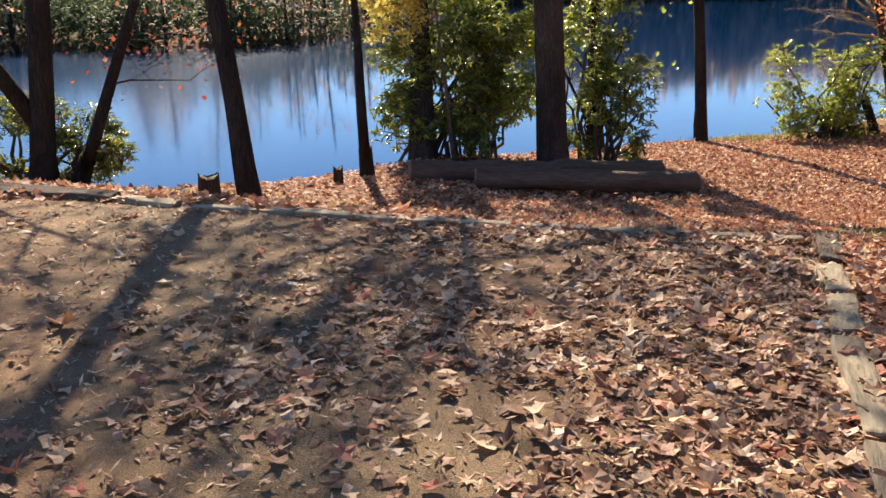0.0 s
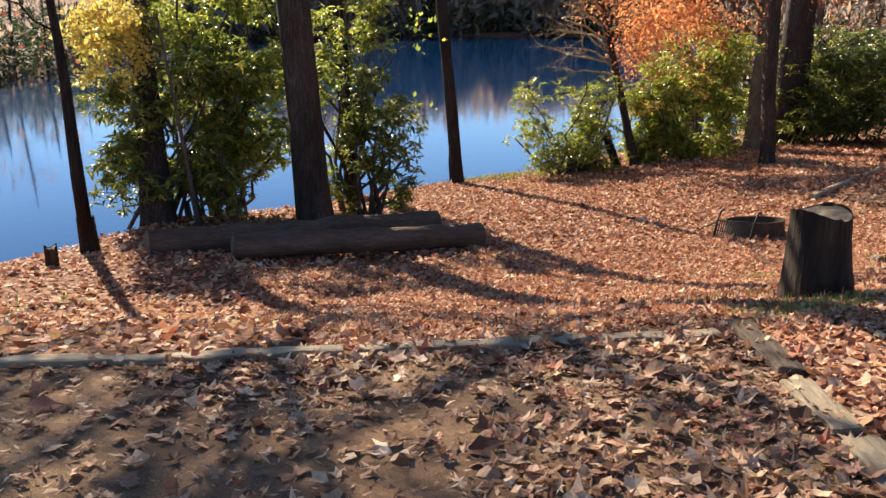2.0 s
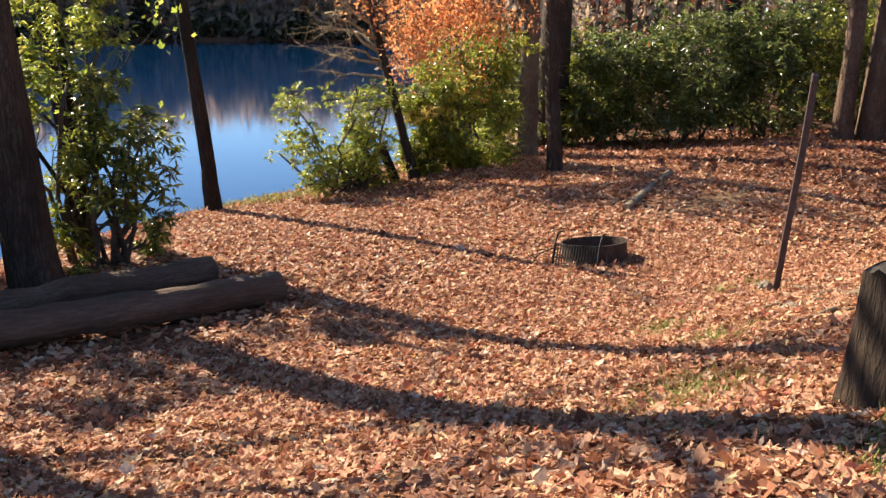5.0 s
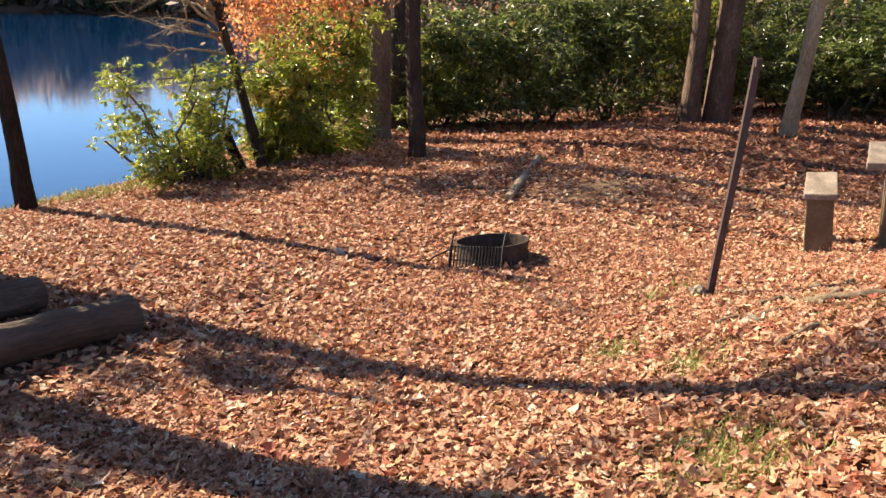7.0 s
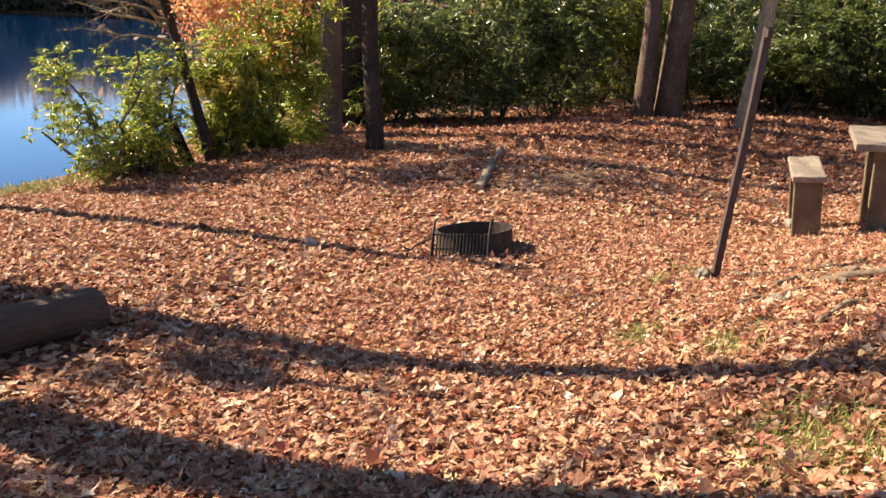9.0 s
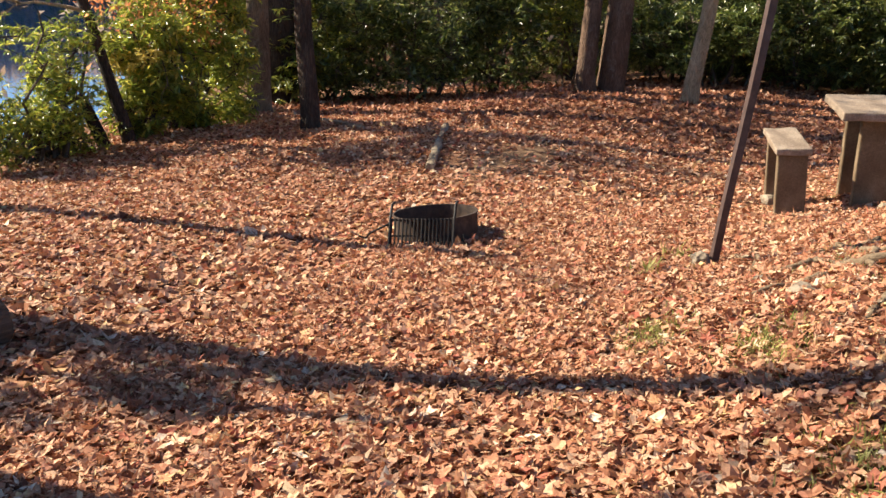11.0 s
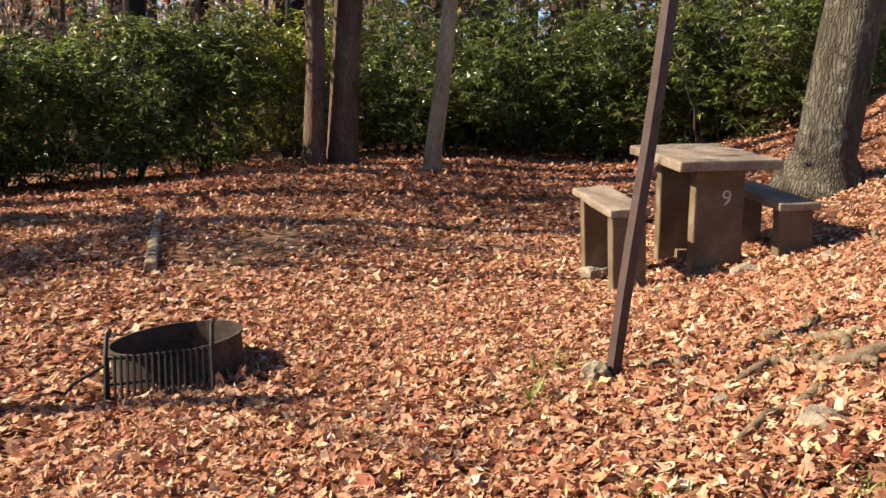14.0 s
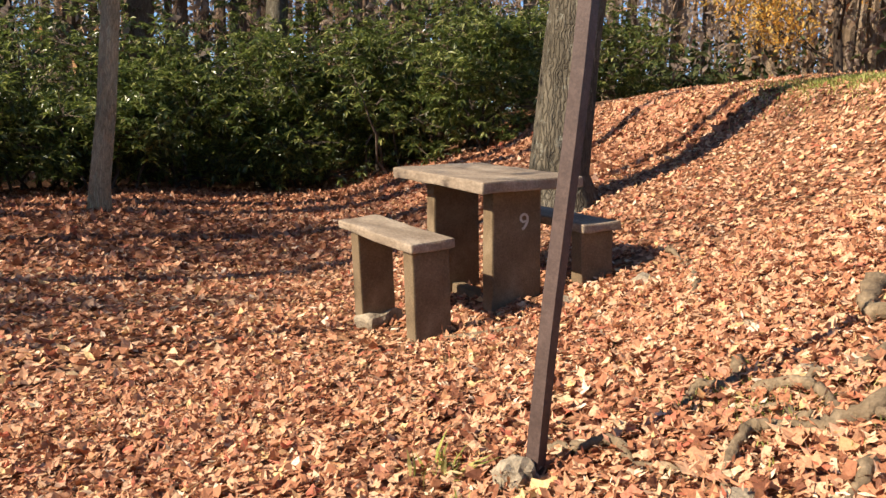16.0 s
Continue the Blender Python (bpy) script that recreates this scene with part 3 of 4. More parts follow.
tree("leaning_tree", "thin grey tree leaning out over the water", 9.28, 17.1, (-1.7, 1.3, 8), 0.085, 0.045, 19, BARK, [(0.24, 170, 0.1, 0.9, 0.034), (0.26, 140, 0.25, 1.1, 0.034), (0.28, 200, 0.15, 1.2, 0.034), (0.3, 165, 0.4, 1.2, 0.034), (0.31, 110, 0.3, 1.1, 0.034), (0.33, 190, 0.35, 1.3, 0.034), (0.35, 330, 0.3, 0.9, 0.034), (0.36, 150, 0.5, 1.3, 0.034), (0.4, 200, 0.5, 1.4, 0.034), (0.44, 130, 0.5, 1.4, 0.034), (0.5, 60, 0.4, 1.6, 0.02)], twig_depth=3, limb_bark=BARK_LIGHT, flare=1.2)
tree("maple_tree", "maple with orange autumn leaves over the lake", 12.92, 17.95, (-0.15, 0.1, 14), 0.21, 0.16, 20, BARK_PALE, [(0.19, 194, 0.0, 2.8, 0.045), (0.2, 200, 0.03, 3.1, 0.045), (0.215, 206, 0.05, 2.9, 0.045), (0.235, 197, 0.08, 3.2, 0.045), (0.25, 203, 0.1, 3.0, 0.045)], ORANGE, 9000, 0.075, spread=0.2, outer=2.35, flare=1.2)
# Leafy crown out of view, added to shade the clearing; likewise the broad tree's.
tree("slim_tree", "slim dark tree at the edge of the leaf-covered clearing", 10.93, 15.06, (-0.1, 0.45, 12), 0.128, 0.095, 21, BARK, [(0.32, 330, 0.3, 2.0, 0.03), (0.34, 30, 0.2, 2.2, 0.03), (0.38, 100, 0.3, 2.2, 0.03), (0.42, 280, 0.3, 2.2, 0.035), (0.47, 200, 0.3, 2.4, 0.035), (0.52, 350, 0.3, 2.5, 0.04), (0.6, 60, 0.5, 3, 0.04), (0.75, 240, 0.5, 3, 0.04)], RUSSET, 3600, 0.11, twig_depth=3, spread=0.3, flare=1.15)
tree("broad_tree", "broad dark tree among evergreen shrubs", 15.0, 19.3, (0.15, 0.2, 14), 0.36, 0.28, 22, BARK, [(0.3, 200, 0.3, 3, 0.05), (0.34, 280, 0.2, 3, 0.05), (0.38, 240, 0.3, 3, 0.05), (0.42, 200, 0.3, 3, 0.05), (0.46, 20, 0.3, 3, 0.05), (0.5, 280, 0.3, 3, 0.05), (0.56, 120, 0.3, 3, 0.05), (0.62, 190, 0.4, 3, 0.05), (0.7, 60, 0.5, 3, 0.05)], RUSSET, 4200, 0.13, twig_depth=3, spread=0.35, flare=1.1)
# trees in the wood to the east
tree("twin_tree", "red-brown tree growing close beside another", 17.75, 13.35, (-0.15, 0.6, 15), 0.185, 0.15, 23, BARK_RED, [(0.6, 200, 0.6, 4, 0.08), (0.75, 60, 0.6, 4, 0.08)], flare=1.25)
tree("twin_tree", "broad brown tree growing close beside another", 18.15, 12.95, (0.0, -0.3, 15), 0.255, 0.22, 24, BARK_RED, [(0.6, 120, 0.6, 4, 0.08), (0.75, 300, 0.6, 4, 0.08)], flare=1.1)
tree("pale_tree", "slim pale tree in front of evergreen shrubs", 16.75, 10.92, (0.1, -0.55, 12), 0.14, 0.105, 25, BARK_LIGHT, [(0.6, 200, 0.6, 3, 0.06), (0.75, 60, 0.6, 3, 0.06)], flare=1.2)
tree("oak_tree", "large grey oak beside the concrete picnic table", 11.95, 5.9, (0.45, -1.0, 14), 0.285, 0.23, 26, BARK_OAK, [(0.55, 200, 0.5, 4.5, 0.1), (0.65, 80, 0.5, 4.5, 0.1), (0.8, 320, 0.6, 4, 0.09)], flare=1.7)
tree("wood_tree", "grey tree rising from evergreen shrubs", 26.0, 11.2, (-0.5, 0.5, 14), 0.33, 0.26, 27, BARK_RED, [(0.6, 200, 0.6, 4, 0.08)], flare=1.1)
tree("wood_tree", "mottled tree rising from evergreen shrubs", 24.9, 8.3, (0.6, -0.6, 14), 0.28, 0.2, 28, BARK_OAK, [(0.6, 100, 0.6, 4, 0.08)], flare=1.1)
tree("wood_tree", "dark tree standing deep in the wood", 23.6, 20.4, (0.2, 0.2, 15), 0.3, 0.22, 29, BARK_DARK, [(0.6, 200, 0.6, 4, 0.08)])
tree("wood_tree", "dark tree standing deep in the wood", 26.5, 17.0, (0.1, 0.3, 15), 0.28, 0.2, 30, BARK_DARK, [(0.6, 20, 0.6, 4, 0.08)])

# ---------------------------------------------------------------- shrubs
EVERGREEN = "dense evergreen shrub with long glossy leaves"
shrub("evergreen_shrub", "tall evergreen shrub beside a dark tree trunk", -0.05, 14.0, 1.35, 0.9, 3.5, 41, 13500, RHODO_MID, 0.145, 44, 16)
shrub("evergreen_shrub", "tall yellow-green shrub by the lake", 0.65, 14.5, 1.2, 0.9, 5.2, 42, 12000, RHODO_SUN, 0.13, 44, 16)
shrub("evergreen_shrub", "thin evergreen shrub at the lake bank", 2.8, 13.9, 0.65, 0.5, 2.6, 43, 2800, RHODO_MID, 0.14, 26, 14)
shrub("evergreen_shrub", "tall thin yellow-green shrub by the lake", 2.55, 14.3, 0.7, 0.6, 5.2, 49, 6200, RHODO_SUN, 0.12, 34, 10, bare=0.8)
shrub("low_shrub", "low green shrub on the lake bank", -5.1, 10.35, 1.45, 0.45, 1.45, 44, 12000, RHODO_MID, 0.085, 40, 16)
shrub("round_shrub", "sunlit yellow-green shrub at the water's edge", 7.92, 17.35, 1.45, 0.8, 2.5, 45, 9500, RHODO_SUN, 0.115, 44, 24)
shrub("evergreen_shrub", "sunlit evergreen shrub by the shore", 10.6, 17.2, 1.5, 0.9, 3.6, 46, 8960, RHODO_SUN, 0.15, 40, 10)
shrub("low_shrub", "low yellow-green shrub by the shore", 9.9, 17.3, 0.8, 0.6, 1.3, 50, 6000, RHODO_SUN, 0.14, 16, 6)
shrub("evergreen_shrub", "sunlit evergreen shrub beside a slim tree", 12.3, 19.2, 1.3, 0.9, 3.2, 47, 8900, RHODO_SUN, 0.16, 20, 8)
shrub("evergreen_shrub", "yellow and orange shrub by the shore", 9.6, 17.3, 0.6, 0.5, 2.1, 48, 1800, YELLOW, 0.12, 8, 8)
rng = np.random.default_rng(5)
for i, (bx, by, rx, ry, tall) in enumerate(((15.9, 19.6, 1.6, 1.4, 3.0), (16.6, 18.9, 1.9, 1.5, 3.4), (17.4, 17.0, 1.9, 1.6, 3.8), (19.6, 16.6, 2.0, 1.6, 4.0), (21.6, 15.3, 2.0, 1.7, 4.2), (22.5, 13.0, 2.0, 1.7, 3.9), (21.6, 11.4, 1.7, 1.3, 2.6), (23.4, 10.2, 2.0, 1.7, 3.7), (23.0, 8.0, 1.9, 1.6, 3.8), (22.4, 5.9, 1.9, 1.6, 3.7), (21.8, 3.9, 1.9, 1.6, 3.4), (25.5, 7.0, 2.2, 2.0, 5.4), (26.0, 12.5, 2.4, 2.2, 6.0), (25.0, 4.0, 2.2, 2.0, 5.0), (24.0, 0.5, 2.4, 2.0, 3.6), (26.5, 9.6, 2.2, 2.0, 5.6))):
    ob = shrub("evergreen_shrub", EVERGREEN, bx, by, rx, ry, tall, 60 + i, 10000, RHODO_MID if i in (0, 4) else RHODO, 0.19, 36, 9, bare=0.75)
    tagged(ob, group="shrubs along the wood")


# ---------------------------------------------------------------- far woods


def woods(name, label, places, seed, trunk_n, tall, green_n, brown_n, green_size, brown_size, trunk_r=(0.12, 0.3), bush=4.0, bark=None):
    """A stand of distant trees: places(rng, n) gives x, y on the ground."""
    rng = np.random.default_rng(seed)
    root = tagged(new(name), label, "woods", kind="stuff")
    x, y = places(rng, trunk_n)
    z = height(x, y)
    batches = []
    crowns = []
    for i in range(trunk_n):
        h, r = rng.uniform(0.7, 1.2) * tall, rng.uniform(*trunk_r)
        lean = rng.normal(0, 0.04, 2) * h
        p = np.array([[x[i], y[i], z[i] - 0.3], [x[i] + lean[0] * 0.3, y[i] + lean[1] * 0.3, z[i] + h * 0.4], [x[i] + lean[0], y[i] + lean[1], z[i] + h]])
        batches.append(tube(p, [r * 1.2, r * 0.85, r * 0.3], 6))
        crowns.append((p[1], p[2], h))
        for k in range(3):
            a = p[1] + (p[2] - p[1]) * rng.uniform(0, 0.8)
            b = a + np.array([rng.normal(0, 1), rng.normal(0, 1), rng.uniform(0.6, 1.6)]) * h * 0.13
            batches.append(tube(np.stack([a, (a + b) / 2, b]), [r * 0.35, r * 0.25, r * 0.1], 4))
    v, f = join(batches)
    mesh_object("trunk", v, f, bark or BARK_DARK, root)["kind"] = "stuff"
    k = rng.integers(0, trunk_n, brown_n)
    a, b = np.array([c[0] for c in crowns])[k], np.array([c[1] for c in crowns])[k]
    at = a + (b - a) * rng.uniform(-0.6, 0.7, (brown_n, 1)) + rng.normal(0, 1, (brown_n, 3)) * [tall * 0.1, tall * 0.1, tall * 0.05]
    rot = turn_matrices(rng.uniform(0, 6.28, brown_n), rng.normal(0.6, 0.8, brown_n), rng.normal(0, 0.8, brown_n))
    v, f = scatter(SLIP, at, rng.uniform(0.5, 1.4, brown_n) * brown_size, rot)
    mesh_object("twig", v, f, FAR_BROWN, root)["kind"] = "stuff"
    m = max(20, green_n // 130)
    cx, cy = places(rng, m)
    c = np.stack([cx, cy, height(cx, cy) + bush * rng.uniform(0.15, 0.75, m)], 1)
    k = rng.integers(0, m, green_n)
    at = c[k] + rng.normal(0, 0.36, (green_n, 3)) * [bush * 1.1, bush * 0.9, bush * 0.55]
    rot = turn_matrices(rng.uniform(0, 6.28, green_n), rng.normal(-0.2, 0.5, green_n), rng.normal(0, 0.5, green_n))
    v, f = scatter(SLIP, at, rng.uniform(0.6, 1.3, green_n) * green_size, rot)
    mesh_object("foliage", v, f, FAR_GREEN, root)["kind"] = "stuff"
    return root


def across_lake(rng, n):
    x = rng.uniform(4, 190, n)
    return x, far_shore(x) + 1.2 + 34 * rng.uniform(0, 1, n) ** 2.6


def west_bank(rng, n):
    x = rng.uniform(-75, 5, n)
    return x, far_shore(x) - 1.3 + 36 * rng.uniform(0, 1, n) ** 1.9


def lake_head(rng, n):
    x = rng.uniform(34, 120, n)
    return x, shore(x) - 2 - 30 * rng.uniform(0, 1, n)


def east_wood(rng, n):
    a, d = np.radians(rng.uniform(42, 98, n)), 27 + 45 * rng.uniform(0, 1, n) ** 1.3
    return d * np.sin(a), 8 + d * np.cos(a)


def ridge_wood(rng, n):
    a, d = np.radians(rng.uniform(98, 142, n)), 27 + 50 * rng.uniform(0, 1, n) ** 1.2
    return d * np.sin(a), 8 + d * np.cos(a)


woods("far_shore_woods", "bare autumn woods and dark shrubs across the lake", across_lake, 71, 300, 13, 40000, 90000, 1.3, 2.4, (0.12, 0.26), 4.6, BARK_PALE)
woods("west_bank_woods", "low dark shrubs and sparse bare trees across the lake", west_bank, 75, 110, 6.0, 62000, 9000, 0.6, 0.6, (0.06, 0.16), 3.0)
woods("lakeside_woods", "bare autumn woods at the lake's far end", lake_head, 72, 120, 16, 12000, 20000, 0.8, 0.9, (0.12, 0.28), 4.0)
woods("east_woods", "dense woodland behind the evergreen shrubs", east_wood, 73, 170, 15, 30000, 46000, 0.45, 0.4, (0.09, 0.24), 4.2, BARK_RED)
woods("ridge_woods", "bare woodland on the ridge", ridge_wood, 74, 170, 15, 16000, 70000, 0.45, 0.4, (0.07, 0.2), 3.0, BARK_PALE)
tree("small_tree", "small tree with orange-yellow leaves on the ridge", 21.1, -4.5, (0.3, 0.2, 4.6), 0.12, 0.05, 31, BARK, [(0.25, 20, 0.5, 2.2, 0.04), (0.35, 140, 0.5, 2.2, 0.04), (0.5, 260, 0.6, 2.0, 0.04), (0.65, 80, 0.7, 1.8, 0.03), (0.8, 200, 0.8, 1.4, 0.03)], GOLD, 5200, 0.12, spread=0.36)

# ---------------------------------------------------------------- bodies of things


def slab(length, width, thick, bevel=0.012, wear=0.004, seed=0, cuts=5, taper=1.0):
    """A cast slab about its middle, edges rounded and a little worn."""
    bm = bmesh.new()
    bmesh.ops.create_cube(bm, size=1)
    for v in bm.verts:
        k = taper if v.co.z > 0 else 1.0
        v.co = Vector((v.co.x * length * k, v.co.y * width * k, v.co.z * thick))
    bmesh.ops.bevel(bm, geom=bm.edges[:], offset=bevel, segments=2, profile=0.6, affect="EDGES")
    long_edges = [e for e in bm.edges if e.calc_length() > 0.12]
    bmesh.ops.subdivide_edges(bm, edges=long_edges, cuts=cuts, use_grid_fill=True)
    for v in bm.verts:
        p = v.co * 9 + Vector((seed * 3.1, seed, 0))
        v.co += Vector((noise.noise(p), noise.noise(p + Vector((9, 0, 0))), noise.noise(p + Vector((0, 9, 0))))) * wear
    bmesh.ops.triangulate(bm, faces=[f for f in bm.faces if len(f.verts) > 4])
    return bm


def rod(a, b, r, sides=8):
    return tube(np.stack([np.asarray(a, float), np.asarray(b, float)]), [r, r], sides)


def placed(ob, m):
    ob.matrix_basis = m
    return ob


AXIS = 14.0


def picnic_table():
    t = tagged(new("picnic_table"), "weathered brown concrete picnic table numbered nine on leaf-covered ground", "table")
    t.matrix_basis = pose(9.57, 7.31, -0.96, -3.6, -1.9, AXIS)
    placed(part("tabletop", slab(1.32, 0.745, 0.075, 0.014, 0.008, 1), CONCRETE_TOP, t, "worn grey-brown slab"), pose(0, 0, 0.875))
    for i, x in enumerate((-0.4, 0.42)):
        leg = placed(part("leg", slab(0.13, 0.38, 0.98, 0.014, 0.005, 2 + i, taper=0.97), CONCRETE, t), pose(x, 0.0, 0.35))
        if i == 0:
            c = bpy.data.curves.new("number", "FONT")
            c.body, c.size, c.extrude, c.align_x, c.align_y = "9", 0.16, 0.002, "CENTER", "CENTER"
            tmp = bpy.data.objects.new("number", c)
            scene.collection.objects.link(tmp)
            me = bpy.data.meshes.new_from_object(tmp.evaluated_get(bpy.context.evaluated_depsgraph_get()))
            bpy.data.objects.remove(tmp)
            me.materials.clear()
            me.materials.append(PAINT)
            n = new("number", me)
            n.parent, n["label"] = leg, "pale painted numeral 9"
            n.matrix_basis = pose(-0.0675, -0.05, 0.26, 90, 0, -90)
    placed(part("cross_beam", slab(0.7, 0.1, 0.09, 0.012, 0.004, 5), CONCRETE, t), pose(0.01, 0, 0.02))
    return t


def concrete_bench(x, y, z, tilt, dip, turn, length, seed, label, high=0.5):
    b = tagged(new("concrete_bench"), label, "bench", group="benches at the picnic table")
    b.matrix_basis = pose(x, y, z, tilt, dip, turn)
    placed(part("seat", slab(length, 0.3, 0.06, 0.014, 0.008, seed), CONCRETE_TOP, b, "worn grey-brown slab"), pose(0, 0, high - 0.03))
    for i, dx in enumerate((-0.41 * length, 0.31 * length)):
        placed(part("leg", slab(0.12, 0.25, high + 0.1, 0.012, 0.005, seed + 2 + i), CONCRETE, b), pose(dx, 0, (high - 0.06) - (high + 0.1) / 2))
    for i, dx in enumerate((-0.43 * length, 0.29 * length)):
        placed(part("footing", slab(0.22, 0.3, 0.1, 0.04, 0.035, seed + 5 + i), STONE, b), pose(dx, 0, -0.075, 0, 0, 20 * i))
    return b


picnic_table()
concrete_bench(9.22, 7.98, -1.0, -6.0, -3.0, 17.0, 1.04, 11, "weathered brown concrete bench on the lake side of the table", 0.59)
concrete_bench(9.62, 6.8, -0.79, -4.0, -1.5, 12.0, 1.3, 21, "shaded brown concrete bench on the hill side of the table", 0.46)


def fire_ring(x, y):
    r, h = 0.36, 0.25
    root = tagged(new("fire_ring"), "round rusty steel fire ring with a hinged cooking grate", "fire ring")
    dx, dy = (float(height(x + a, y + b) - height(x - a, y - b)) / 0.8 for a, b in ((0.4, 0), (0, 0.4)))
    root.matrix_basis = pose(x, y, float(height(x, y)) - 0.02, math.degrees(math.atan(dy)) - 2.5, -math.degrees(math.atan(dx)), 0)
    n = 40
    bm = bmesh.new()
    prof = [(r, 0.0), (r, h - 0.012), (r + 0.012, h - 0.012), (r + 0.012, h), (r - 0.006, h), (r - 0.006, 0.0)]
    rings = [[bm.verts.new((q * math.cos(a), q * math.sin(a), zz)) for a in np.linspace(0, 2 * math.pi, n, endpoint=False)] for q, zz in prof]
    for i in range(len(prof)):
        A, B = rings[i], rings[(i + 1) % len(prof)]
        for j in range(n):
            bm.faces.new((A[j], A[(j + 1) % n], B[(j + 1) % n], B[j]))
    part("band", bm, IRON, root, smooth=False)
    bm = bmesh.new()
    bmesh.ops.create_circle(bm, cap_ends=True, radius=r - 0.01, segments=30)
    bmesh.ops.triangulate(bm, faces=bm.faces[:])
    bmesh.ops.subdivide_edges(bm, edges=bm.edges[:], cuts=3)
    for v in bm.verts:
        v.co.z = 0.05 + 0.02 * noise.noise(v.co * 7)
    part("ash_bed", bm, BARK_DARK, root, "black ash and charred wood")
    # the grate hangs outside the band and rests its lower end on the ground
    g = new("grate")
    g.parent = root
    g.matrix_basis = pose(0, 0, 0, 0, 0, 196)
    g["label"] = "black steel cooking grate folded down"
    top, low, w = np.array([r + 0.03, 0, h + 0.02]), np.array([r + 0.13, 0, 0.02]), 0.26
    for k in np.linspace(-w, w, 17):
        v, f = rod(top + [0, k, 0], low + [0, k, 0], 0.008, 6)
        mesh_object("bar", v, f, GRATE, g)
    for end in (top, low, (top + low) / 2):
        v, f = rod(end + [0, -w, -0.012], end + [0, w, -0.012], 0.008, 6)
        mesh_object("cross_bar", v, f, GRATE, g)
    for k in (-w - 0.012, w + 0.012):
        v, f = tube(np.array([low + [0.01, k, 0], top + [0.0, k, 0.0], [r - 0.04, k, h + 0.12], [r - 0.1, k, h + 0.13]]), [0.012] * 4, 8)
        mesh_object("side_bar", v, f, GRATE, g)
    v, f = tube(np.array([[r + 0.05, -w - 0.02, h - 0.02], [r + 0.12, -w - 0.16, h - 0.08], [r + 0.14, -w - 0.2, h - 0.12], [r + 0.14, -w - 0.26, h - 0.1]]), [0.009] * 4, 8)
    mesh_object("handle", v, f, GRATE, g)
    a = np.linspace(0, 12 * math.pi, 60)
    v, f = tube(np.stack([r + 0.03 + 0.012 * np.cos(a), 0.33 + 0.012 * np.sin(a), 0.03 + a / (12 * math.pi) * 0.11], 1), [0.004] * 60, 5)
    mesh_object("spring", v, f, GRATE, g, "bare steel coil")
    return root


fire_ring(6.92, 10.37)


def lantern_pole(x, y, top):
    root = tagged(new("lantern_pole"), "leaning brown steel lantern pole in a concrete foot", "pole")
    z = float(height(x, y))
    root.location = (x, y, z)
    t = Vector(top) - Vector((x, y, z))
    bm = bmesh.new()
    # angle iron: an L section
    w, k = 0.05, 0.01
    sect = [(0, 0), (w, 0), (w, k), (k, k), (k, w), (0, w)]
    rows = []
    for s in np.linspace(-0.06, 1, 9):
        rows.append([bm.verts.new(Matrix.Rotation(radians(-53), 3, "Z") @ Vector((a - w / 2, b - w / 2, 0)) + t * s + Vector((0.006 * math.sin(5 * s), 0.004 * math.sin(7 * s), 0))) for a, b in sect])
    for A, B in zip(rows, rows[1:]):
        for j in range(6):
            bm.faces.new((A[j], A[(j + 1) % 6], B[(j + 1) % 6], B[j]))
    bm.faces.new(rows[0][::-1])
    bm.faces.new(rows[-1])
    part("post", bm, POLE, root)
    placed(part("bracket", slab(0.11, 0.04, 0.06, 0.005, 0.001, 3, 2), POLE, root), Matrix.Translation(t) @ pose(-0.03, -0.01, -0.04, 0, 0, 30))
    bm = bmesh.new()
    bmesh.ops.create_icosphere(bm, subdivisions=3, radius=0.075)
    for v in bm.verts:
        v.co = Vector((v.co.x, v.co.y, v.co.z * 0.95)) * (1 + 0.5 * noise.noise(v.co * 12) + 0.3 * noise.noise(v.co * 40))
    placed(part("foot", bm, STONE, root, "lump of pale concrete"), pose(-0.03, 0.07, 0.02))
    return root


lantern_pole(6.57, 7.98, (6.55, 7.86, 0.86))


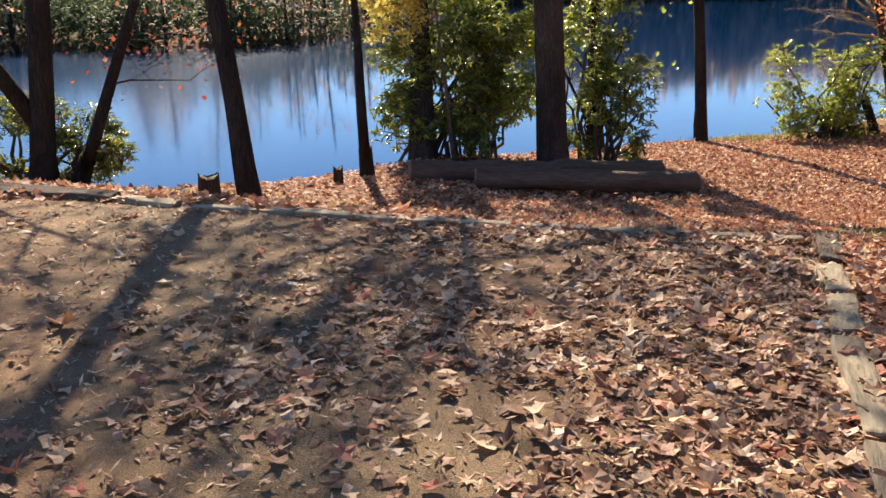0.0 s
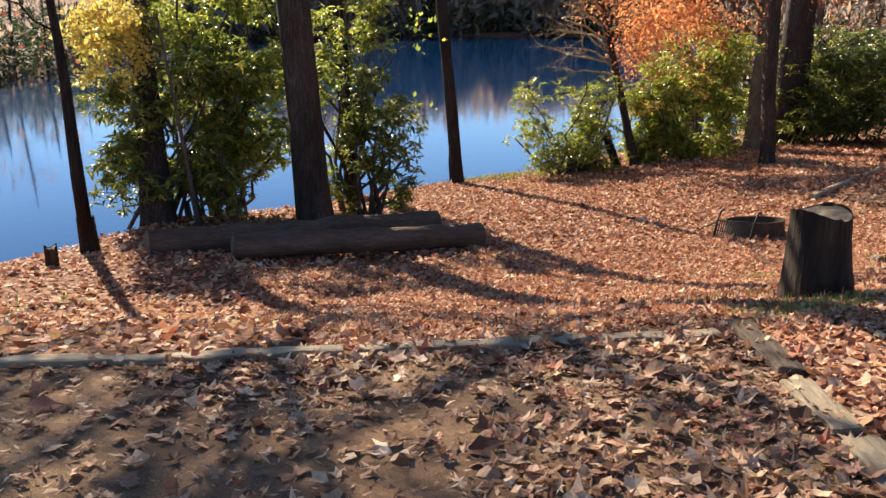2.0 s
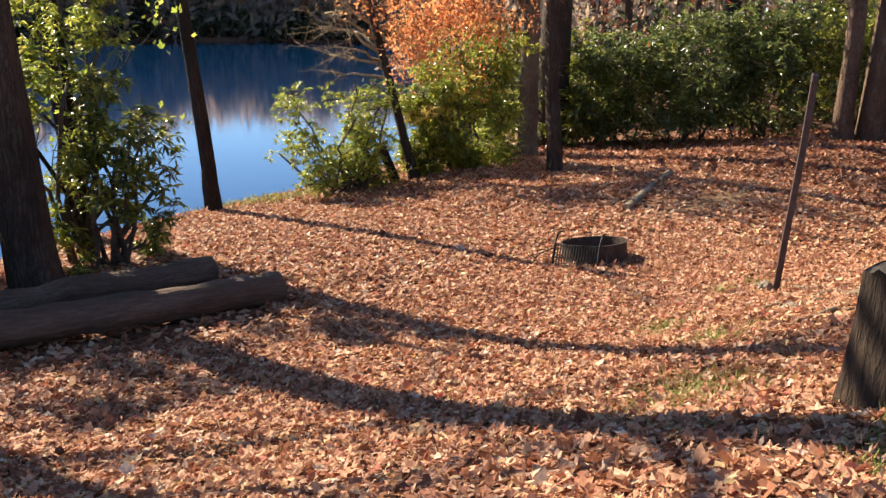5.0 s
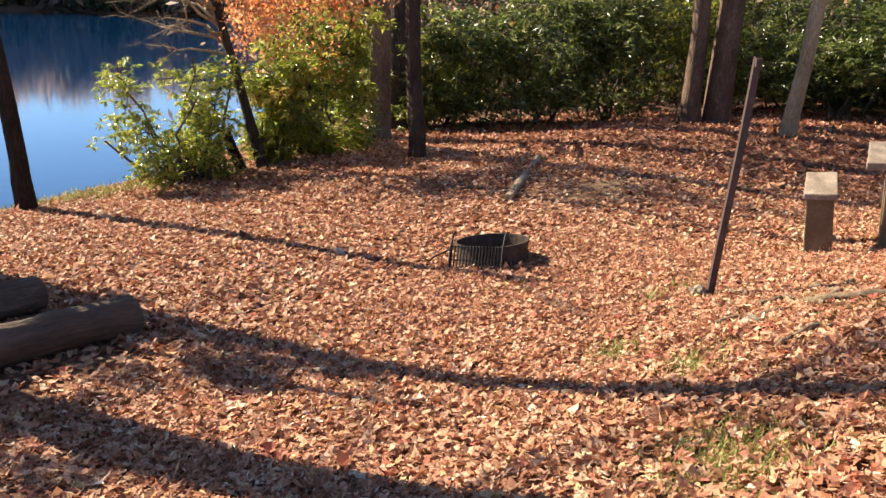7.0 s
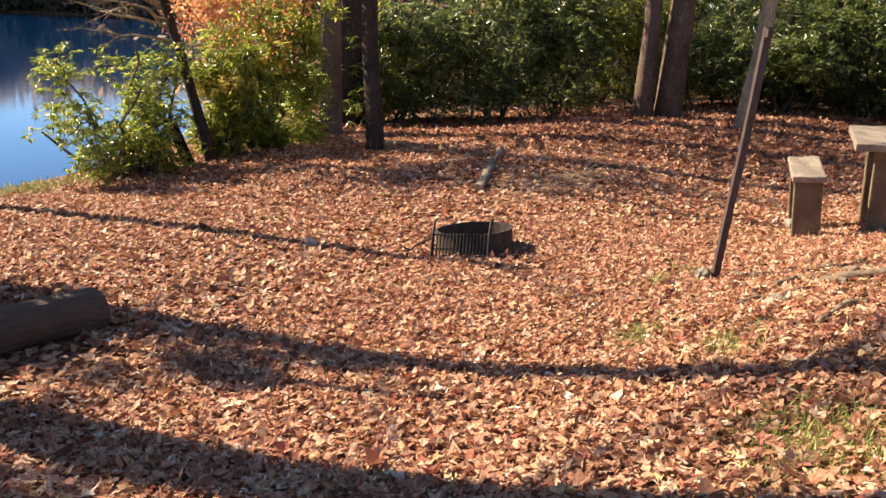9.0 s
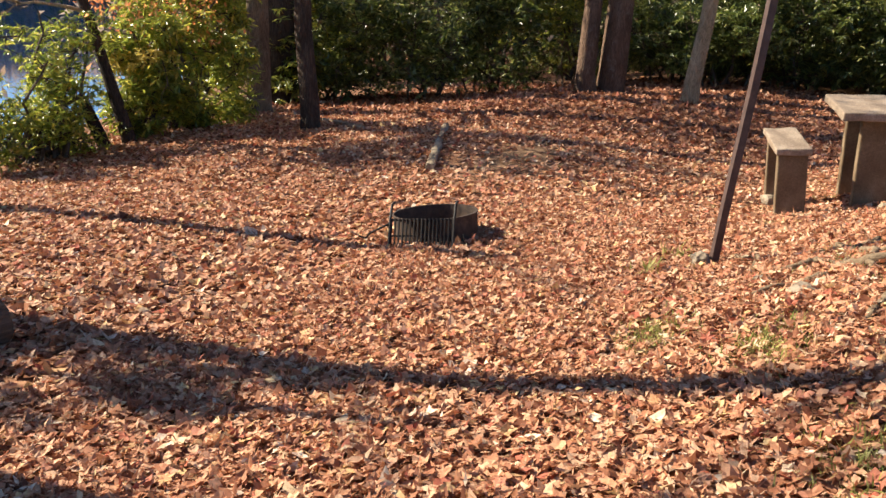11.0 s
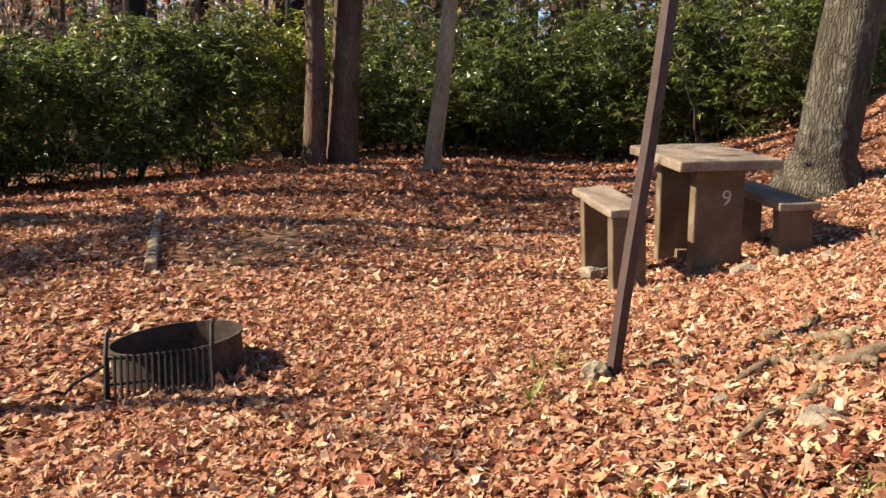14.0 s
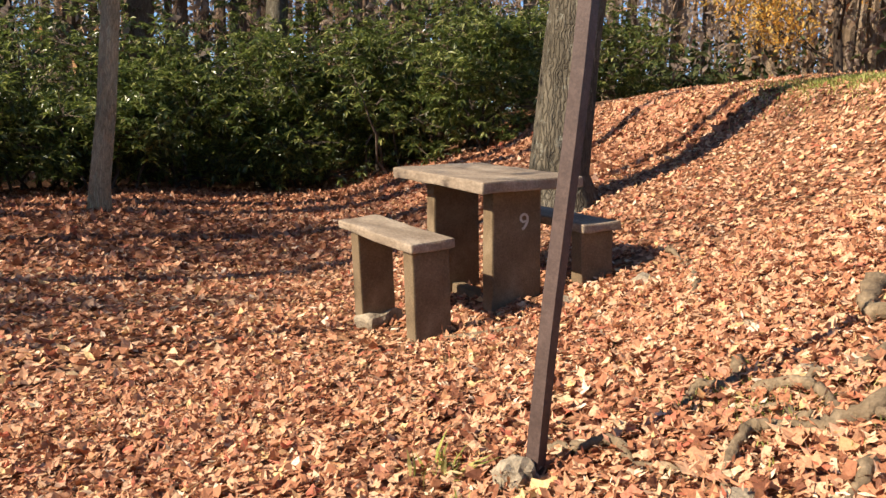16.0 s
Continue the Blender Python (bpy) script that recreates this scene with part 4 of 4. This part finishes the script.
def stump(name, label, x, y, r0, r1, h, seed, lean=(0, 0)):
    rng = np.random.default_rng(seed)
    root = tagged(new(name), label, "stump")
    root.location = (x, y, float(height(x, y)) - 0.04)
    n, rows = 34, 9
    bm = bmesh.new()
    ring = []
    for i in range(rows):
        s = i / (rows - 1)
        r = r1 + (r0 - r1) * (1 - s) ** 1.6
        row = []
        for j in range(n):
            a = 2 * math.pi * j / n
            k = 1 + 0.07 * math.sin(5 * a + seed) * (1.3 - s) + 0.05 * noise.noise(Vector((math.cos(a) * 5, math.sin(a) * 5, s * 0.8 + seed))) + rng.uniform(-0.012, 0.012)
            z = s * h + (0.025 * math.sin(2 * a + 1) + 0.02 * noise.noise(Vector((math.cos(a) * 4, math.sin(a) * 4, seed))) if i == rows - 1 else 0)
            row.append(bm.verts.new((r * k * math.cos(a) + lean[0] * s, r * k * math.sin(a) + lean[1] * s, z)))
        ring.append(row)
    for A, B in zip(ring, ring[1:]):
        for j in range(n):
            bm.faces.new((A[j], A[(j + 1) % n], B[(j + 1) % n], B[j]))
    part("bark", bm, STUMP, root)
    bm = bmesh.new()
    prev = None
    for q in (1.0, 0.75, 0.5, 0.25):
        row = []
        for j in range(n):
            a = 2 * math.pi * j / n
            b = (r1 * q * 0.99 * math.cos(a) + lean[0], r1 * q * 0.99 * math.sin(a) + lean[1])
            row.append(bm.verts.new((b[0], b[1], h - 0.012 - 0.03 * (1 - q) + 0.02 * math.sin(2 * a + 1) * q + 0.014 * noise.noise(Vector((b[0] * 16, b[1] * 16, 3))))))
        if prev:
            for j in range(n):
                bm.faces.new((prev[j], prev[(j + 1) % n], row[(j + 1) % n], row[j]))
        prev = row
    bm.faces.new(prev)
    part("cut_face", bm, CUT, root, "rotting grey cut wood")
    return root


stump("tree_stump", "tall dark weathered tree stump with grass at its foot", 3.45, 5.6, 0.225, 0.168, 0.62, 3, (-0.06, 0.0))
stump("small_stump", "dark knotty stump on the lake bank", -2.3, 8.1, 0.115, 0.1, 0.34, 5)
stump("small_stump", "short dark stump beside a slim tree", -2.12, 8.5, 0.12, 0.11, 0.18, 6)
stump("wooden_post", "short cut wooden post on the lake bank", -1.42, 11.2, 0.07, 0.065, 0.25, 7)
stump("broken_stub", "leaning broken stub beside a thin tree", 8.95, 17.25, 0.1, 0.09, 0.75, 8, (-0.3, 0.1))


def fallen_log(label, a, b, r, seed, material=LOG, lift=0.85, category="log", name="log"):
    rng = np.random.default_rng(seed)
    root = tagged(new(name), label, category)
    za, zb = float(height(*a)), float(height(*b))
    A, B = np.array([*a, za + r * lift]), np.array([*b, zb + r * lift])
    root.location = A
    root.rotation_euler = (0, -math.atan2(B[2] - A[2], np.linalg.norm(B[:2] - A[:2])), math.atan2(B[1] - A[1], B[0] - A[0]))
    n = np.linalg.norm(B - A)
    pts = bent((0, 0, 0), (n, 0, 0), 16, 0, rng, 0.004)
    v, f = tube(pts, r * (1 + rng.normal(0, 0.025, 16)), 18, 0.035, seed, flutes=3)
    mesh_object("trunk", v, f, material, root)
    for x, s in ((-0.006, -1), (n + 0.006, 1)):
        bm = bmesh.new()
        bmesh.ops.create_cone(bm, segments=18, radius1=r * 0.96, radius2=r * 0.9, depth=0.02, cap_ends=True)
        for q in bm.verts:
            q.co.z += 0.008 * noise.noise(q.co * 30)
        placed(part("cut_face", bm, CUT if r > 0.1 else material, root), pose(x, 0, 0, 0, 90 * s, 0))
    return root


fallen_log("long dark weathered log lying on fallen leaves", (0.45, 11.1), (3.46, 11.2), 0.15, 81)
fallen_log("dark mossy log lying behind another log", (-0.45, 11.5), (3.25, 12.35), 0.15, 82)
fallen_log("thin weathered branch lying on fallen leaves", (9.1, 11.8), (11.9, 13.25), 0.055, 83, TIMBER_OLD, 0.9, "branch", "fallen_branch")
fallen_log("short dark stick lying on fallen leaves", (8.6, 7.82), (8.42, 7.42), 0.028, 84, ROOT, 0.6, "stick", "stick")
fallen_log("thin branch at the edge of the clearing", (11.2, 14.3), (11.9, 15.6), 0.04, 85, TIMBER, 0.9, "branch", "fallen_branch")


def timber(a, b, w, h, seed, proud, label, material=TIMBER, twist=0.0):
    """A squared edging timber from a to b, its top proud of the pad."""
    n = math.hypot(b[0] - a[0], b[1] - a[1])
    bm = slab(n - 0.012, w, h, 0.014, 0.012, seed, 7)
    for v in bm.verts:
        v.co.z += 0.012 * noise.noise(Vector((v.co.x * 2.5, seed, v.co.y * 4)))
        v.co.y += 0.01 * noise.noise(Vector((v.co.x * 3.0, seed + 5, 0)))
    za, zb = (float(height(p[0], p[1] - 0.1)) for p in (a, b))
    ob = part("edging_timber", bm, material)
    ob.matrix_basis = pose((a[0] + b[0]) / 2, (a[1] + b[1]) / 2, (za + zb) / 2 + proud - h / 2, twist, -math.degrees(math.atan2(zb - za, n)), math.degrees(math.atan2(b[1] - a[1], b[0] - a[0])))
    return tagged(ob, label, "timber", "timbers edging the pad")


GREY = "weathered grey timber edging the gravel pad"
north = [(-1.72, 5.58), (-1.0, 5.47), (-0.3, 5.34), (0.45, 5.21), (1.35, 5.05), (2.2, 4.88)]
for i, (a, b) in enumerate(zip(north, north[1:])):
    timber(a, b, 0.075, 0.16, 30 + i, 0.022, GREY)
timber((0.9, 5.3), (2.2, 5.04), 0.1, 0.12, 37, -0.06, "weathered timber half buried beside the pad's edge")
timber((-3.6, 6.1), (-2.35, 5.9), 0.16, 0.14, 38, 0.05, "dark weathered timber at the pad's edge", LOG)
timber((-2.3, 5.86), (-1.85, 5.68), 0.13, 0.13, 39, 0.03, GREY)
east = [(2.36, 4.98), (2.06, 4.2), (1.88, 3.72), (1.69, 3.2), (1.38, 2.3), (1.02, 1.3)]
for i, (a, b) in enumerate(zip(east, east[1:])):
    timber((a[0] - 0.03 * (i % 2), a[1]), (b[0] + 0.02, b[1] + 0.05), 0.13, 0.16, 44 + i, 0.03 if i else 0.045, "broad weathered timber edging the gravel pad" if i else "dark rotting corner timber of the pad", TIMBER_OLD if i else LOG, 5 * (i % 3) - 4)


def roots():
    """Bare roots winding out of the slope: a plan of bends, and a thickness, for each."""
    rng = np.random.default_rng(9)
    plans = (
        (((6.3, 6.45), (6.14, 6.96), (6.15, 7.13), (6.24, 7.23), (6.31, 7.32), (6.24, 7.44), (6.02, 7.6)), 0.045),
        (((6.2, 7.16), (6.36, 7.16), (6.5, 7.24)), 0.03),
        (((6.9, 7.0), (6.7, 7.15), (6.75, 7.24), (6.74, 7.31), (6.6, 7.4)), 0.04),
        (((6.7, 7.94), (6.64, 7.78), (6.54, 7.69), (6.38, 7.68), (6.2, 7.6)), 0.036),
        (((6.64, 7.12), (6.47, 7.02), (6.21, 7.06), (6.0, 7.0)), 0.04),
        (((6.5, 6.5), (6.46, 6.72), (6.5, 6.88), (6.5, 7.02)), 0.035),
        (((7.1, 6.2), (6.9, 6.4), (6.72, 6.5), (6.5, 6.42)), 0.07),
        (((5.9, 7.2), (5.75, 7.42), (5.5, 7.62)), 0.035),
        (((8.4, 6.35), (8.1, 6.5), (7.85, 6.72)), 0.03),
        (((9.2, 6.1), (8.9, 6.2), (8.5, 6.3)), 0.03),
        (((5.5, 6.75), (5.3, 6.9), (5.0, 6.95)), 0.04),
    )
    for k, (bends, r) in enumerate(plans):
        b = np.array(bends)
        t = np.linspace(0, len(b) - 1, 6 * len(b))
        px, py = (curve(t, np.arange(len(b)), b[:, i]) + rng.normal(0, 0.006, len(t)) for i in (0, 1))
        u = t / t[-1]
        pz = height(px, py) + 0.5 * r + 0.014 + 0.014 * np.sin(u * 11 + k) - 1.6 * r * (1 - ease(0, 0.08, u)) - 1.6 * r * ease(0.9, 1, u)
        v, f = tube(np.stack([px, py, pz], 1), r * (0.72 - 0.38 * u) * (1 + rng.normal(0, 0.13, len(t))), 10, 0.2, k)
        tagged(mesh_object("tree_root", v, f, ROOT, smooth=True), "knobbly bare tree root half buried in leaves", "root", "bare roots on the slope")


roots()


def stone(x, y, r, seed):
    bm = bmesh.new()
    bmesh.ops.create_icosphere(bm, subdivisions=2, radius=r)
    for v in bm.verts:
        v.co = Vector((v.co.x * 1.2, v.co.y, v.co.z * 0.55)) * (1 + 0.35 * noise.noise(v.co / r * 1.3 + Vector((seed * 7, 0, 0))))
    ob = part("stone", bm, STONE)
    ob.matrix_basis = pose(x, y, float(height(x, y)) + r * 0.15, 0, 0, seed * 50)
    tagged(ob, "small pale stone among fallen leaves", "stone", "stones on the slope")


for i, (x, y, r) in enumerate(((5.62, 7.28, 0.09), (6.0, 7.55, 0.06), (6.6, 6.9, 0.05), (5.3, 7.0, 0.05), (7.2, 6.75, 0.05), (8.75, 7.05, 0.1), (8.62, 6.55, 0.09))):
    stone(x, y, r, i + 1)

# ---------------------------------------------------------------- grass and fallen leaves


def tuft(name, label, x, y, rx, ry, n, tall, seed, material=GRASS):
    rng = np.random.default_rng(seed)
    px, py = x + rng.normal(0, rx / 2, n), y + rng.normal(0, ry / 2, n)
    at = np.stack([px, py, height(px, py)], 1)
    rot = turn_matrices(rng.uniform(0, 6.28, n), rng.normal(0.95, 0.4, n), rng.normal(0, 0.3, n))
    v, f = scatter((SLIP[0] * [0.35, 1, 1], SLIP[1]), at, rng.uniform(0.5, 1.4, n) * tall, rot)
    return tagged(mesh_object(name, v, f, material), label, "grass", kind="stuff")


MOSSY = "sparse short green grass among fallen leaves"
for i, (x, y, rx, ry, n, tall) in enumerate(((2.95, 5.2, 0.5, 0.25, 2200, 0.055), (3.35, 5.35, 0.3, 0.2, 900, 0.07), (3.45, 6.5, 0.5, 0.3, 1300, 0.055), (3.68, 6.75, 0.35, 0.3, 700, 0.055), (4.95, 7.9, 0.4, 0.2, 650, 0.055), (4.75, 7.32, 0.45, 0.25, 750, 0.055), (6.5, 7.2, 0.5, 0.25, 500, 0.05), (11.3, 2.7, 2.0, 0.7, 7000, 0.08), (6.0, 6.8, 0.4, 0.3, 350, 0.05), (0.35, 7.25, 0.5, 0.25, 500, 0.04))):
    tuft("grass_patch", MOSSY, x, y, rx, ry, n, tall, 100 + i)
tuft("grass_tuft", "tuft of yellow-green grass by the pole's foot", 6.75, 8.28, 0.1, 0.08, 36, 0.14, 120)
tuft("grass_tuft", "tuft of yellow-green grass by the pole's foot", 6.3, 8.35, 0.16, 0.1, 30, 0.12, 121)
tuft("bank_grass", "dry grass along the top of the lake bank", 6.5, 17.9, 2.4, 0.5, 1500, 0.12, 122)
tuft("bank_grass", "dry grass along the top of the lake bank", -4.0, 9.3, 2.2, 0.5, 1500, 0.12, 123)


def patchy(x, y):
    return 0.5 + 0.5 * np.sin(1.3 * x + 0.6 * y + 0.4) * np.sin(1.7 * y - 0.8 * x + 2.0) + 0.35 * np.sin(3.9 * x + 1.1) * np.sin(4.3 * y + 0.7 * x)


def litter(name, label, x0, x1, y0, y1, n, shapes, size, seed, material, keep, tilt=0.34, lift=0.012):
    rng = np.random.default_rng(seed)
    x, y = rng.uniform(x0, x1, n), rng.uniform(y0, y1, n)
    ok = (rng.uniform(0, 1, n) < keep(x, y)) & (y < shore(x) - 0.1)
    x, y = x[ok], y[ok]
    n = len(x)
    at = np.stack([x, y, height(x, y) + lift * rng.uniform(0.15, 1.8, n)], 1)
    slope_y = (height(x, y + 0.1) - height(x, y - 0.1)) / 0.2
    rot = turn_matrices(rng.uniform(0, 6.28, n), rng.normal(0, tilt, n), rng.normal(0, tilt, n))
    c, s = 1 / np.sqrt(1 + slope_y**2), slope_y / np.sqrt(1 + slope_y**2)
    o = np.zeros(n)
    lie = np.stack([np.stack([o + 1, o, o], -1), np.stack([o, c, -s], -1), np.stack([o, s, c], -1)], -2)
    rot = lie @ rot
    big = rng.uniform(size[0], size[1], n) * np.where(rng.uniform(0, 1, n) < 0.05, 1.35, 1.0)
    curl = rng.normal(0.2, 0.9, n)
    batches = []
    pick = rng.integers(0, len(shapes), n)
    for k, shape in enumerate(shapes):
        q = pick == k
        batches.append(scatter(shape, at[q], big[q], rot[q], curl[q]))
    v, f = join(batches)
    return tagged(mesh_object(name, v, f, material), label, "leaves", kind="stuff")


def off_pad(x, y):
    return 1 - pad(x, y)


def on_pad(x, y):
    return pad(x, y) * np.clip(0.06 + 0.6 * np.clip(patchy(x, y), 0, 2) ** 1.5 * ease(-2.6, 0.2, x) + 0.9 * ease(0.1, 1.1, x - 0.3 * (y - 3)) + 0.4 * ease(4.2, 5.2, y) * ease(-1.6, 0.4, x), 0.05, 1)


def slope_keep(x, y):
    thin = 0.0
    for cx, cy, rx, ry in ((1.4, 8.0, 0.6, 0.3), (0.4, 6.6, 0.5, 0.25), (2.95, 5.2, 0.4, 0.22), (3.6, 6.65, 0.4, 0.25), (4.95, 7.9, 0.4, 0.2), (4.75, 7.32, 0.4, 0.2), (6.6, 9.6, 0.5, 0.3), (8.4, 8.3, 0.6, 0.3)):
        thin = np.maximum(thin, 0.75 * np.exp(-(((x - cx) / rx) ** 2 + ((y - cy) / ry) ** 2)))
    return off_pad(x, y) * (1 - thin) * (0.55 + 0.45 * patchy(x, y))


def east_keep(x, y):
    return 1 - 0.65 * np.exp(-(((x - 10.6) / 2.0) ** 2 + ((y - 11.2) / 0.7) ** 2)) - 0.5 * ease(8, 9, x) * ease(8.4, 9.4, y) * (1 - ease(10.5, 12, x)) * patchy(x, y) * 0.8


TAN = "thick layer of dry tan and russet fallen leaves"
litter("fallen_leaves", "scattered pale dry leaves on the gravel pad", -5, 2.6, 0.6, 6.2, 22000, (OAK, LOBED[0], LOBED[1], LOBED[3], LOBED[5]), (0.04, 0.108), 201, LITTER_PALE, on_pad, 0.26, 0.014)
litter("leaf_crumbs", "small broken leaf pieces on the gravel pad", -5, 2.6, 0.6, 6.2, 60000, (SLIP,), (0.022, 0.055), 202, LITTER_PALE, lambda x, y: 0.25 * pad(x, y) + 0.75 * on_pad(x, y), 0.4, 0.008)
litter("fallen_leaves", TAN, 0.4, 8.6, 4.4, 10.4, 88000, (*LOBED, STAR), (0.03, 0.085), 203, LITTER, slope_keep, 0.36, 0.024)
litter("fallen_leaves", TAN, 1.0, 4.8, 0.6, 4.5, 12000, LOBED, (0.045, 0.1), 208, LITTER, off_pad, 0.32, 0.02)
litter("fallen_leaves", TAN, 3.2, 13.5, 8.6, 18.5, 76000, (OVAL, RAGGED), (0.05, 0.105), 204, LITTER, east_keep, 0.36, 0.018)
litter("fallen_leaves", TAN, -6.5, 4.0, 5.2, 16.0, 32000, (OVAL, RAGGED), (0.06, 0.11), 205, LITTER, slope_keep, 0.36, 0.018)
litter("fallen_leaves", TAN, 8.2, 18.0, 0.3, 9.0, 66000, (OVAL, RAGGED), (0.034, 0.078), 206, LITTER, lambda x, y: 0.95 - 0.8 * np.exp(-(((x - 11.3) / 1.6) ** 2 + ((y - 2.6) / 0.6) ** 2)), 0.36, 0.02)
# Leaf colour here is darkened to stand in for shade.
litter("fallen_leaves", "layer of leaves browned as shade under the woodland edge", 12.5, 23.5, 3.0, 19.0, 34000, (OVAL,), (0.09, 0.16), 207, LITTER_SHADED, lambda x, y: 0.9 + 0 * x, 0.36, 0.02)
litter("leaf_crumbs", "small broken pieces of dry leaves on the slope", 0.4, 8.8, 4.8, 10.4, 70000, (SLIP,), (0.02, 0.055), 209, LITTER, slope_keep, 0.6, 0.035)
